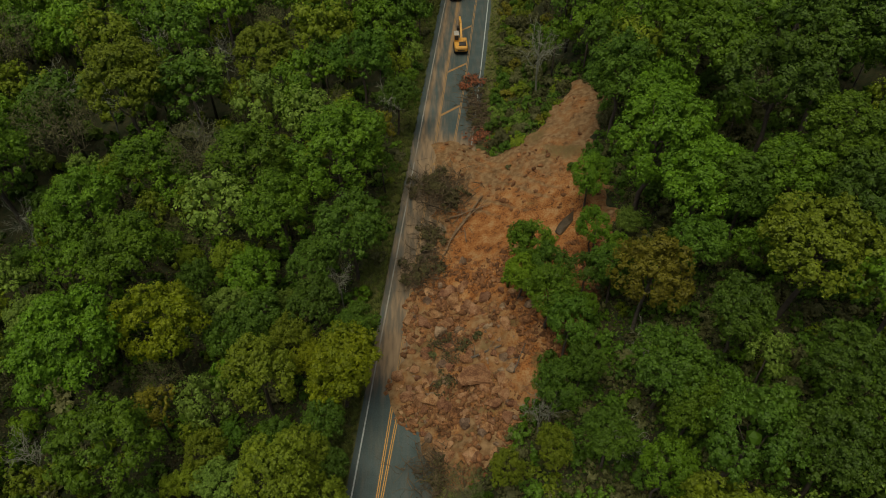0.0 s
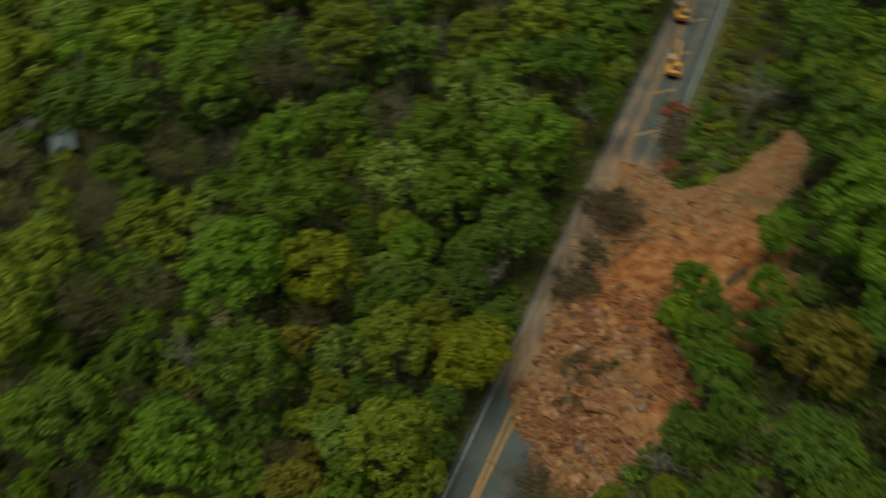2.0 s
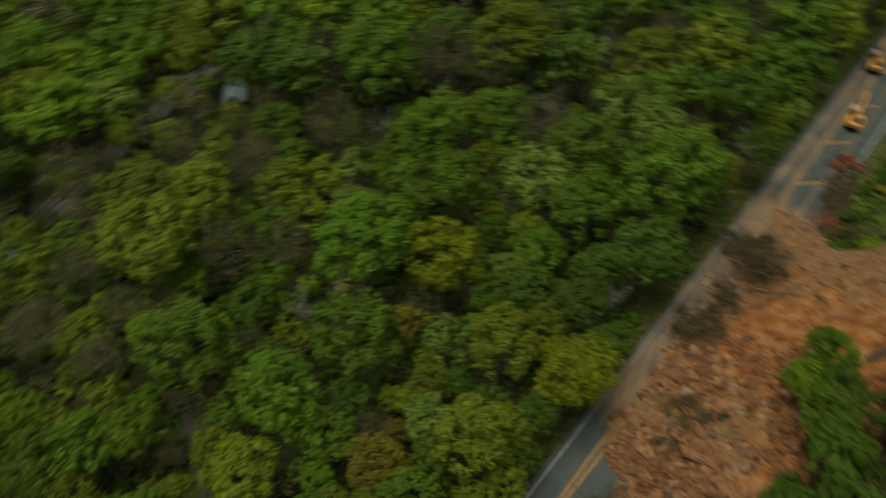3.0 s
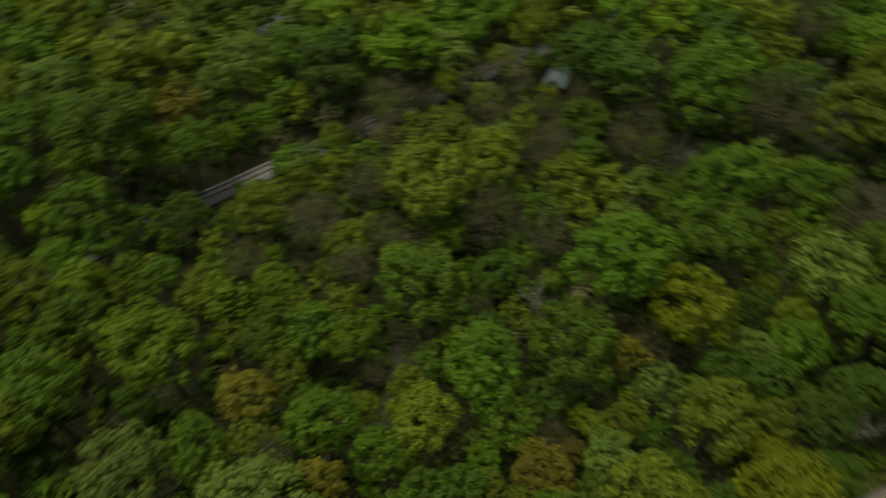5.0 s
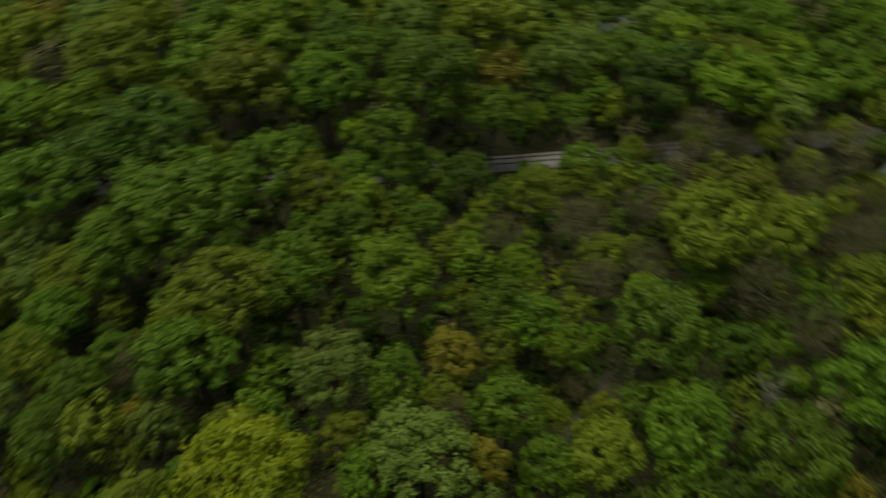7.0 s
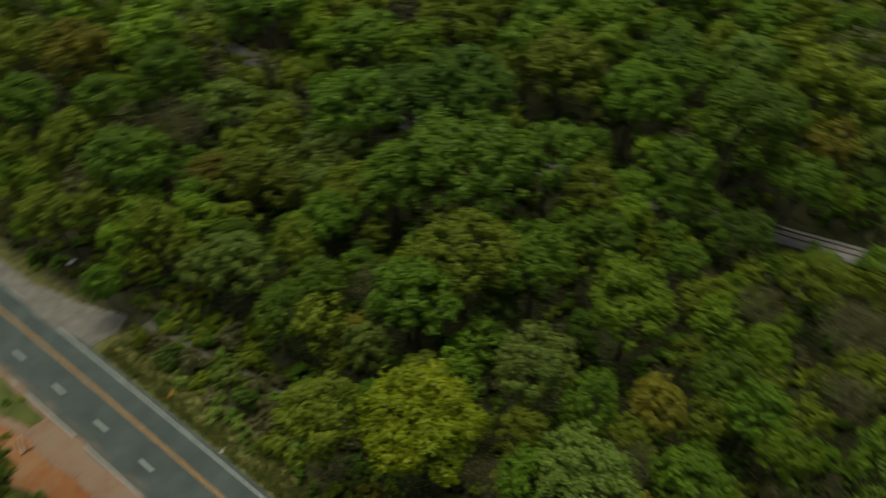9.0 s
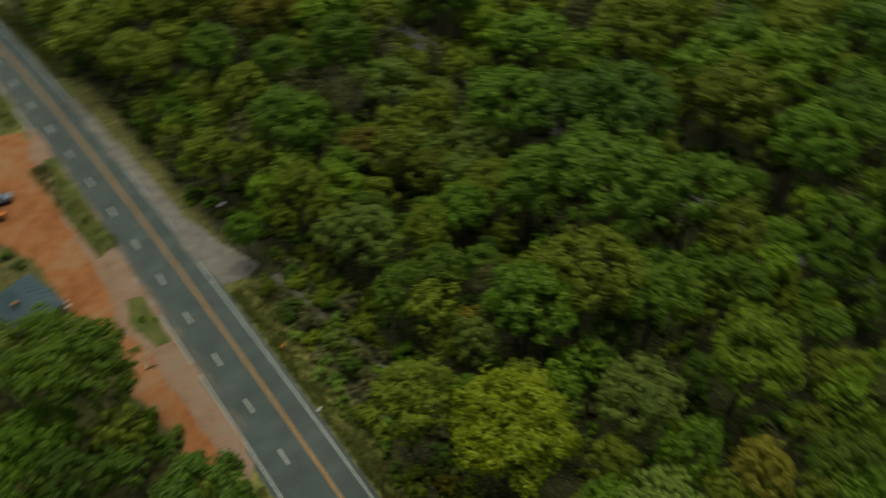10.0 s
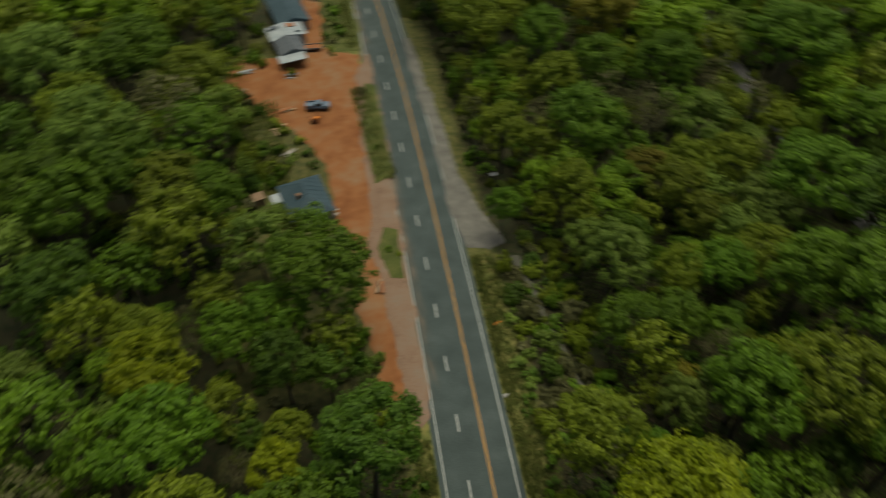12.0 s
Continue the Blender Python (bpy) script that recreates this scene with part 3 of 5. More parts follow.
def crown_arrays(seed, count, size, lobes, flat=0.85, low=-0.3, spread=0.0, hearts=True, clump=3.4, plain=False):
    """A crown of unit radius about its centre: leaf clumps over many lobes, with solid hearts."""
    g = np.random.RandomState(seed)
    d = g.normal(size=(lobes * 4, 3))
    d /= np.linalg.norm(d, axis=1)[:, None]
    d = d[d[:, 2] > low][:lobes]
    reach = np.where(g.uniform(0, 1, len(d)) < 0.2, g.uniform(0.30, 0.55, len(d)), g.uniform(0.60, 0.84, len(d)))
    stretch = 1 + 0.12 * np.sin(np.arctan2(d[:, 1], d[:, 0]) * 2 + g.uniform(0, 6)) * (1 - d[:, 2] ** 2)
    c = d * (reach * stretch)[:, None] * np.array([1, 1, flat])
    rad = g.uniform(0.20, 0.37, len(d)) * (1.08 - 0.3 * reach) * (40 / max(lobes, 12)) ** 0.35
    V, F, k = [], [], 0
    if hearts:
        for i in range(len(d) + 1):
            ball, tri = (OCT * 1.15, OCT_F) if plain else (ICO, ICO_F)
            V.append(c[i] + ball * rad[i] * 0.46 * g.uniform(0.8, 1.1, (len(ball), 1)) if i < len(d) else ball * 0.16 * np.array([1, 1, flat]))
            F.append(tri + k)
            k += len(ball)
    V.append(leaves_on(g, c, rad, d, count, size, spread, clump))
    F.append(np.arange(count * 3).reshape(-1, 3) + k)
    V = np.concatenate(V)
    k = np.percentile(np.hypot(V[:, 0], V[:, 1]), 97)
    return V / np.array([k, k, 1]), np.concatenate(F), c / k


def limb(V, F, p, q, r0, r1, g, bend=0.12, n=4, sides=5):
    p, q = np.array(p, float), np.array(q, float)
    L = np.linalg.norm(q - p)
    off = g.normal(size=(n + 1, 3)) * bend * L * 0.3
    off[0], off[-1] = 0, 0
    pts = [p + (q - p) * i / n + off[i] for i in range(n + 1)]
    tube(V, F, pts, [r0 + (r1 - r0) * i / n for i in range(n + 1)], sides)
    return pts


CENTRE, REACH = 12.0, 6.0  # every model tree has its crown's middle at 12 m and a crown of 6 m radius


def trunk_mesh(seed, tips):
    g = np.random.RandomState(seed)
    V, F = [], []
    limb(V, F, (0, 0, -2.5), (0.3, 0.2, CENTRE - 1.0), 0.36, 0.2, g, 0.05, 5, 7)
    for c in tips[:9]:
        z = g.uniform(CENTRE - 5.5, CENTRE - 1.5)
        limb(V, F, (0.02 * z, 0.015 * z, z), (c[0] * REACH * 0.9, c[1] * REACH * 0.9, CENTRE + c[2] * REACH * 0.9), 0.14, 0.03, g, 0.2, 4, 4)
    return mesh_of("trunk", V, F, BARK, True)


def bare_mesh(seed, mat=None, limbs=15, twigs=11, thick=0.62):
    """Leafless limbs that fork twice."""
    g = np.random.RandomState(seed)
    V, F = [], []
    limb(V, F, (0, 0, -2.5), (0.4, 0.2, CENTRE), 0.34 * thick, 0.14 * thick, g, 0.05, 5, 6)
    for i in range(limbs):
        z, a, up = g.uniform(CENTRE * 0.45, CENTRE), g.uniform(0, 6.28), g.uniform(0.25, 1.2)
        L = REACH * g.uniform(0.6, 1.05)
        q = (L * math.cos(a) * math.cos(up), L * math.sin(a) * math.cos(up), z + L * math.sin(up))
        pts = limb(V, F, (0.03 * z, 0.016 * z, z), q, 0.12 * thick, 0.04 * thick, g, 0.25, 5, 4)
        for j in range(twigs):
            p = pts[1 + j % 5]
            L2 = REACH * g.uniform(0.18, 0.42)
            v = g.normal(size=3) * 0.7 + np.array([math.cos(a), math.sin(a), 0.7])
            v *= L2 / np.linalg.norm(v)
            mid = limb(V, F, p, p + v, 0.05 * thick, 0.022 * thick, g, 0.3, 2, 3)[1]
            w = g.normal(size=3) + np.array([0, 0, 0.5])
            limb(V, F, mid, mid + w * 0.45 * L2 / np.linalg.norm(w), 0.03 * thick, 0.015 * thick, g, 0.2, 1, 3)
    return mesh_of("trunk", V, F, mat or DEADWOOD)


def model_tree(kind, seed, count, size, lobes, flat):
    if kind == "bare":
        t = thing("bare_tree", "leafless grey tree among green ones", "tree", "bare trees of the wood")
        part("trunk", bare_mesh(seed, None, 14, 10, 0.85), None, t, "bleached bare trunk and limbs")
    elif kind == "brown":
        t = thing("bare_tree", "thin brown tree with sparse leaves", "tree", "bare trees of the wood")
        V, F, c = crown_arrays(seed, count // 4, size / REACH * 0.8, lobes, flat, spread=0.6, hearts=False)
        part("trunk", bare_mesh(seed, TWIG, 15, 10, 0.8), None, t, "thin brown trunk and limbs")
        part("crown", mesh_of("crown", V * REACH + np.array([0, 0, CENTRE]), F.tolist(), LEAVES[kind]), None, t)
    else:
        t = thing("broadleaf_tree", KIND_WORDS[kind] + " broadleaf tree standing in the wood", "tree", "trees of the wood")
        V, F, c = crown_arrays(seed, count, size / REACH, lobes, flat)
        part("trunk", trunk_mesh(seed, c), None, t, "grey-brown trunk and limbs")
        part("crown", mesh_of("crown", V * REACH + np.array([0, 0, CENTRE]), F.tolist(), LEAVES[kind]), None, t)
    return t


MODELS, TREE_CELLS, SHRUB_CELLS = {}, {}, {}
named = []


def settle(cells, x, y, r):
    """Notes what stands where, in squares of 16 m."""
    cells.setdefault((int(x // 16), int(y // 16)), []).append((x, y, r))


def apart(cells, x, y, r, gap):
    i, j = int(x // 16), int(y // 16)
    return all((x - a) ** 2 + (y - b) ** 2 > (gap * (r + c)) ** 2 for p in (i - 1, i, i + 1) for q in (j - 1, j, j + 1) for a, b, c in cells.get((p, q), ()))



def place(kind, x, y, r):
    """Where a tree of crown radius r stands, turned and stretched by chance."""
    g = random.Random(int(x * 71 + y * 977))
    s, tall = r / REACH, (2.5 + 1.75 * r) / CENTRE
    return pose(x, y, float(height(x, y)), g.uniform(-3, 3), g.uniform(-3, 3), g.uniform(0, 360)) @ Matrix.Diagonal((s * g.uniform(0.93, 1.07), s * g.uniform(0.93, 1.07), tall * g.uniform(0.95, 1.05), 1))


def plant(kind, x, y, r):
    """Stands one tree; the first of each model is the model itself."""
    if kind not in MODELS:
        MODELS[kind] = [[model_tree(kind, 31 * i + len(kind) * 7 + ord(kind[0]), 16000, 0.145, (92, 76, 104)[i], (0.85, 0.95, 0.78)[i]), False] for i in range(3)]
    if kind not in ("bare", "brown"):
        named.append(kind)
    entry = random.Random(int(x * 31 + y * 17)).choice(MODELS[kind])
    m = place(kind, x, y, r)
    if entry[1]:
        copy_thing(entry[0], m @ Matrix.Diagonal([1 / k for k in entry[0].scale] + [1]))
    else:
        entry[0].matrix_basis, entry[1] = m, True
    settle(TREE_CELLS, x, y, r * (1.36 if r > 4.5 else 1.26))


def joined(name, items, mats):
    """One mesh of many pieces: (vertices, triangles, matrix, material index, tone)."""
    vs, fs, ms, ts, k = [], [], [], [], 0
    for V, F, m, slot, tone in items:
        M = np.array(m)
        vs.append(V @ M[:3, :3].T + M[:3, 3])
        fs.append(F + k)
        ms.append(np.full(len(F), slot))
        ts.append(np.full(len(V), tone))
        k += len(V)
    V, F, S = np.concatenate(vs).astype(np.float32), np.concatenate(fs).astype(np.int32), np.concatenate(ms).astype(np.int32)
    me = bpy.data.meshes.new(name)
    me.vertices.add(len(V))
    me.vertices.foreach_set("co", V.ravel())
    me.loops.add(F.size)
    me.loops.foreach_set("vertex_index", F.ravel())
    me.polygons.add(len(F))
    me.polygons.foreach_set("loop_start", np.arange(0, F.size, 3, dtype=np.int32))
    me.polygons.foreach_set("material_index", S)
    for mat in mats:
        me.materials.append(mat)
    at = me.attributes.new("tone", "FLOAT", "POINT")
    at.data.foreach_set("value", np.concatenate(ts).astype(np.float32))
    me.update(calc_edges=True)
    return me


# ---------------------------------------------------------------- standing trees: x, y, crown radius
for x, y, r in [(-18.3, 43.3, 3.8), (-37.4, 132.1, 6.8), (-130.0, 53.6, 6.3), (-63.7, -76.4, 4.6), (-61.0, -82.3, 5.2), (-49.9, -116.0, 5.8), (40.6, -116.6, 7.3), (-15.2, 37.2, 3.0)]:
    plant('olive', x, y, r)
for x, y, r in [(-34.3, 96.4, 7.6), (-18.7, 94.3, 8.6), (-26.5, 83.5, 7.0), (31.9, 83.8, 8.2), (37.2, 74.5, 7.0), (55.0, 75.5, 6.8), (42.5, 103.3, 8.3), (36.3, 96.3, 5.7), (48.3, 72.2, 5.8), (-72.5, -57.5, 7.2)]:
    plant('green', x, y, r)
for x, y, r in [(-50.0, -74.3, 4.3), (-57.9, -54.1, 3.7), (18.0, -93.1, 5.8), (10.6, -67.0, 5.0), (31.6, -98.5, 7.5), (30.7, -131.0, 8.9), (45.5, -97.5, 7.6), (-41.3, -57.5, 4.8), (-30.4, -85.3, 3.4), (-98.3, -111.3, 9.6), (14.1, 74.9, 4.1), (15.5, 63.6, 4.4), (24.1, 87.0, 3.7), (23.3, 76.6, 3.0), (29.4, 41.7, 4.1), (25.8, 35.8, 3.8)]:
    plant('green', x, y, r)
for x, y, r in [(-14.9, 79.7, 6.7), (-28.1, 65.3, 4.8), (30.7, 103.2, 6.9), (48.3, 85.5, 8.3), (58.3, 92.8, 9.0), (44.8, 42.8, 5.2), (41.7, 33.8, 5.7), (20.8, 40.8, 3.4), (17.7, 58.4, 3.9), (42.5, 72.3, 5.3), (35.2, 65.3, 4.4), (24.9, 66.8, 3.6), (-16.6, 125.9, 6.4), (-9.4, 117.4, 4.4), (-54.5, -42.7, 6.4), (-91.6, -67.5, 8.1), (5.2, -40.0, 4.4), (41.5, -77.8, 6.9), (20.9, 67.8, 3.3), (15.0, 48.9, 3.4), (18.5, 51.6, 3.0), (12.9, 80.0, 2.3), (16.6, 70.4, 3.2)]:
    plant('deep', x, y, r)
for x, y, r in [(-13.8, 60.8, 3.7), (-20.4, 74.9, 4.5), (-33.2, 62.5, 4.0), (-12.5, 64.7, 3.0), (-16.2, 47.6, 3.4), (-15.0, 41.8, 2.7), (-14.2, 57.4, 2.6)]:
    plant('deep', x, y, r)
for x, y, r in [(-15.1, 53.3, 4.0), (-20.1, 58.2, 2.9), (-35.5, -26.4, 7.7), (27.0, -60.7, 6.1), (12.1, -44.1, 4.2)]:
    plant('yellow', x, y, r)
for x, y, r in [(27.5, 60.9, 6.1)]:
    plant('gold', x, y, r)
for x, y, r in [(-75.8, -73.9, 5.8), (-41.9, -73.6, 4.2)]:
    plant('sage', x, y, r)
for x, y, r in [(12.2, 70.7, 3.4)]:
    plant('lime', x, y, r)
plant('olive', 45.0, 57.5, 7.4)
for x, y, r in [(27.5, 47.4, 5.4), (33.8, 36.6, 5.8), (37.2, 52.8, 4.7)]:
    plant('deep', x, y, r)
# the crowns north-west of the road, below the cottage
for x, y, r in [(-51.9, 55.2, 8.6), (-39.0, 29.3, 4.1), (-51.0, 74.9, 6.8), (-63.3, 90.5, 6.1), (-54.7, 101.1, 6.2), (-89.5, 75.5, 5.1), (-80.8, 95.3, 9.0), (-30.6, 74.0, 4.8), (-65.0, 9.6, 4.7)]:
    plant('green', x, y, r)
for x, y, r in [(-42.6, 62.3, 6.7), (-14.5, 54.4, 5.4)]:
    plant('yellow', x, y, r)
for x, y, r in [(-25.9, 53.8, 5.6), (-20.5, 38.1, 5.5), (-90.0, 43.6, 7.7), (-77.3, 62.6, 5.1), (-60.9, 114.0, 9.5), (-119.2, 80.8, 5.4), (-132.7, 51.1, 6.2), (-80.7, 22.0, 4.4)]:
    plant('olive', x, y, r)
for x, y, r in [(-29.7, 28.9, 4.4)]:
    plant('gold', x, y, r)
for x, y, r in [(-103.6, 84.6, 7.0), (-40.3, 35.5, 4.1)]:
    plant('deep', x, y, r)
for x, y, r in [(-33.6, 67.7, 4.1)]:
    plant('sage', x, y, r)
for x, y, r in [(-107.8, 41.0, 6.1), (-73.3, 45.4, 5.8), (-78.3, 78.2, 6.5), (-66.4, 52.6, 4.8), (-85.0, 17.5, 5.2)]:
    plant('brown', x, y, r)
for x, y, r in [(-77.3, 7.6, 4.1)]:
    plant('lime', x, y, r)
# the lower trees south-west, behind the verge
for x, y, r in [(-51.1, -100.0, 7.6), (-51.6, -131.1, 6.4), (-61.0, -119.2, 6.6), (-72.4, -113.3, 7.0)]:
    plant('green', x, y, r)
for x, y, r in [(-53.2, -147.3, 7.2), (-35.2, -102.2, 5.4), (-44.0, -86.5, 4.9), (-67.1, -88.1, 5.4), (-73.8, -86.9, 5.5), (-28.2, -38.9, 6.2), (-37.2, -136.0, 6.6)]:
    plant('olive', x, y, r)
for x, y, r in [(-66.5, -133.5, 7.2), (-59.7, -89.8, 4.5)]:
    plant('gold', x, y, r)
for x, y, r in [(-44.3, -67.8, 5.9), (-68.7, -72.0, 4.6)]:
    plant('sage', x, y, r)
for x, y, r in [(-65.0, -101.1, 6.4)]:
    plant('brown', x, y, r)
for x, y, r in [(-64.5, -66.7, 4.1)]:
    plant('lime', x, y, r)
# the crowns that stand out west of the road
for x, y, r in [(-77.7, -45.4, 10.6), (-92.3, -37.1, 7.7), (-104.4, -16.8, 6.1), (-68.7, -27.5, 7.4), (-53.8, -39.7, 7.6), (-54.6, -10.9, 4.7), (-67.9, 3.9, 5.4), (-49.8, 6.2, 5.2), (-63.0, 27.3, 7.2), (-46.6, 29.9, 6.7), (-44.4, 41.6, 6.9), (-116.1, -10.2, 9.5), (-112.8, 2.0, 6.3), (-116.6, -31.3, 8.0), (-82.9, -73.9, 8.5), (-82.5, -21.2, 5.3), (-61.1, -63.3, 5.2), (-49.3, -56.2, 4.7), (-76.8, -60.9, 5.6)]:
    plant('green', x, y, r)
for x, y, r in [(-90.7, -28.3, 5.8), (-63.0, -37.0, 8.3), (-82.3, 37.4, 8.2), (-85.5, 50.6, 6.7), (-44.6, 19.7, 5.4), (-113.8, -46.1, 8.7), (-116.8, -72.3, 9.4), (-92.5, 11.5, 5.5), (-54.6, -64.4, 4.6), (-69.6, -64.8, 5.4)]:
    plant('olive', x, y, r)
for x, y, r in [(-95.6, -58.9, 9.4), (-63.5, 39.9, 4.1), (-121.5, 34.1, 6.9), (-99.8, -1.7, 4.2), (-60.2, -30.1, 4.3), (-66.8, -17.4, 3.1)]:
    plant('deep', x, y, r)
for x, y, r in [(-70.5, -11.5, 7.6), (-61.7, 15.2, 4.3), (-75.3, 38.2, 4.5), (-122.3, 49.3, 7.8)]:
    plant('lime', x, y, r)
for x, y, r in [(-53.6, -19.9, 6.4), (-41.2, -5.5, 7.1), (-140.7, -17.2, 6.8), (-44.7, -42.7, 3.9)]:
    plant('sage', x, y, r)
for x, y, r in [(-59.4, -2.5, 4.4)]:
    plant('gold', x, y, r)
for x, y, r in [(-35.6, -26.6, 7.7)]:
    plant('yellow', x, y, r)
for x, y, r in [(-55.0, -49.4, 4.2)]:
    plant('brown', x, y, r)
# trees that hide most of the railway
for x, y, r in [(-101.0, -9.2, 4.0), (-99.5, -15.5, 4.2), (-98.0, -22.8, 4.4)]:
    plant('green', x, y, r)
for x, y, r in [(-108.9, 23.4, 3.0), (-110.5, 36.2, 3.4), (-112.6, 49.9, 3.6), (-115.0, 63.8, 3.6)]:
    plant('brown', x, y, r)
for x, y, r in [(-109.7, 29.8, 3.2), (-111.7, 42.7, 3.4), (-113.8, 56.4, 3.6), (-116.2, 71.2, 3.6)]:
    plant('olive', x, y, r)
# the crowns beside the yard
for kind, x, y, r in [('green', 25.7, -47.2, 7.3), ('green', 3.0, -71.4, 7.4), ('deep', -0.3, -41.6, 7.4), ('deep', 9.8, -58.7, 4.9), ('sage', 45.7, -62.0, 4.8), ('olive', 29.4, -68.6, 4.9), ('green', 17.4, -66.0, 4.8), ('sage', 35.4, -105.7, 8.7), ('olive', 21.8, -123.3, 7.5), ('sage', 46.4, -130.0, 8.6), ('olive', 24.8, -95.0, 7.0), ('green', 40.4, -91.7, 7.2)]:
    plant(kind, x, y, r)

for x, y, r in [(-46.6, 108.9, 5.8), (-48.0, 136.2, 5.4), (-10.5, 116.2, 4.4), (19.4, 123.5, 5.7), (-16.7, 73.3, 3.4), (-33.1, 65.1, 3.2), (13.2, 46.3, 3.5), (22.5, 41.0, 3.2), (-74.2, 87.2, 4.2), (-57.4, 44.7, 3.6), (-70.0, 122.0, 5.0)]:
    plant("bare", x, y, r)
for x, y, r in [(-84.0, 62.0, 5.5), (-92.0, 30.0, 4.5), (-97.0, 44.0, 5.0), (-90.0, 18.0, 4.2), (-101.0, 60.0, 4.6), (-80.0, 28.0, 3.6)]:
    plant("brown", x, y, r)
for kind, x, y, r in (("olive", -91.7, -79.7, 4.6), ("green", -91.0, -88.2, 4.2), ("lime", -94.3, -94.8, 4.0), ("green", 14.1, -177.7, 4.5), ("olive", 18.9, -169.5, 4.2), ("deep", 21.2, -181.5, 5.0), ("green", 27.0, -173.3, 5.2), ("olive", 9.5, -189.8, 4.6), ("green", 17.6, -193.6, 5.4), ("sage", 26.4, -188.3, 4.6), ("deep", 33.3, -183.1, 5.2), ("olive", 26.7, -162.3, 4.4), ("green", 33.9, -168.1, 5.0)):
    plant(kind, x, y, r)

# the rest of the wood, by chance but always the same
rng = random.Random(5)


def free(x, y, r, gap=0.56, low=False):
    u = x + 0.0288 * y if y < -20 else x  # the road swings a little to the east south of the camera
    if west(y) - (3.2 + 0.55 * r if y < 20 else 2.4 + 0.4 * r) < x < east(y) + 3.0 + 0.55 * r:
        return False
    if -150 < y < -79 and west(y) - 7 - 4.0 * smooth((y + 102) / 10) < x < west(y) or (not low and 4 < x < 26 and 30 < y < 53 and r > 2.8):
        return False
    off = x - rail_x(y)
    if abs(off) < (1.7 + 0.25 * r + (1.4 if -5 < y < 16 else 0) if -6 < y < 18 else 1.2) or (not low and -8 - 0.5 * r < y < 17 + 0.5 * r and 0 < off < 4 + 3.2 * r):
        return False
    if not low and (-84 if r < 3.4 else -130) < y < -20 and west(y) - 17 - 0.3 * r < x < -20 - 0.0288 * y:
        return False
    if not low and -97 < y < -60 and -7 < u < 13 and 2.5 + 2.6 * r > 0.93 * (y + 101):
        return False
    if not low and -150 < y <= -130 and -9 < u < 9 and 2.5 + 2.6 * r > 0.7 * (y + 165):
        return False
    yard = -4.0 if y > -92 else 8.0 if y > -137 else 13.0 if y > -150 else 2.5
    if not low and y < -48 and east(y) < x and u < yard + 0.6 * r:
        return False
    if (u - 1) ** 2 + (y + 101) ** 2 < (8 + r) ** 2 or (y < -140 and abs(u + 3) < 6 + r):
        return False
    if not low and y > 100 and east(y) < x < east(y) + 14:
        return False
    if -60 < x < -46 and abs(y - 13 + 0.62 * (x + 48)) < 1.2 + r * 0.5:
        return False
    if not low and -3 < 0.8 * (x + 112.0) - 0.6 * (y - 83.4) < 24 and abs(0.6 * (x + 112.0) + 0.8 * (y - 83.4)) < 2.2 + 0.75 * r and 2.6 * r > 1.0 + 0.66 * (0.8 * (x + 112.0) - 0.6 * (y - 83.4)) or (x + 112.0) ** 2 + (y - 83.4) ** 2 < (3.2 + 0.5 * r) ** 2 or (x + 163) ** 2 + (y - 33) ** 2 < 70:
        return False
    p = (np.array([float(x)]), np.array([float(y)]))
    if -20 < x < 45 and (y < -45 and inside(LOT_EDGE, *p)[0] > -0.5 * r or 35 < y < 130 and inside(SCAR, *p)[0] > (-0.95 if x < 15 and y < 58 and not low else -0.5) * r):
        return False
    return apart(TREE_CELLS, x, y, r, gap)


def mixed(x, y):
    """Kinds of tree by where they stand: the west is paler and thinner, the east darker."""
    if 4 < x < 30 and 25 < y < 56:
        return rng.choices(["brown", "olive", "sage", "bare"], [3, 3, 1, 1])[0]
    if -95 < x < -30 and 85 < y:
        return rng.choices(["green", "olive", "deep", "sage", "brown", "bare"], [3, 2, 2, 1, 3, 0.6])[0]
    if x > east(y):
        if y < 0:
            return rng.choices(["green", "deep", "sage", "olive", "lime", "brown"], [3, 1.4, 2.4, 3.4, 1.6, 1.0])[0]
        return rng.choices(["green", "deep", "sage", "olive", "brown"], [5, 3.6, 1.2, 1.4, 0.5])[0]
    if -118 < x < -76 and 14 < y < 82:
        return rng.choices(["brown", "olive", "green", "sage", "bare"], [6, 3, 2, 1.5, 0.5])[0]
    if y < -40:
        return rng.choices(["green", "olive", "deep", "sage", "brown", "gold", "lime"], [3, 4, 0.5, 2.4, 1.0, 0.4, 2.2])[0]
    if x < -60:
        return rng.choices(["green", "olive", "deep", "sage", "brown", "gold", "lime"], [4, 4.2, 1.0, 2.0, 0.8, 0.3, 2.2])[0]
    return rng.choices(["green", "olive", "deep", "sage", "brown", "gold"], [4, 3, 2, 1.2, 0.6, 0.25])[0]


def somewhere():
    d = math.sqrt(rng.uniform(20 ** 2, 200 ** 2))
    a = radians(rng.uniform(-42, 212) if d > 75 else rng.uniform(-80, 248))
    return -d * math.sin(a), d * math.cos(a)


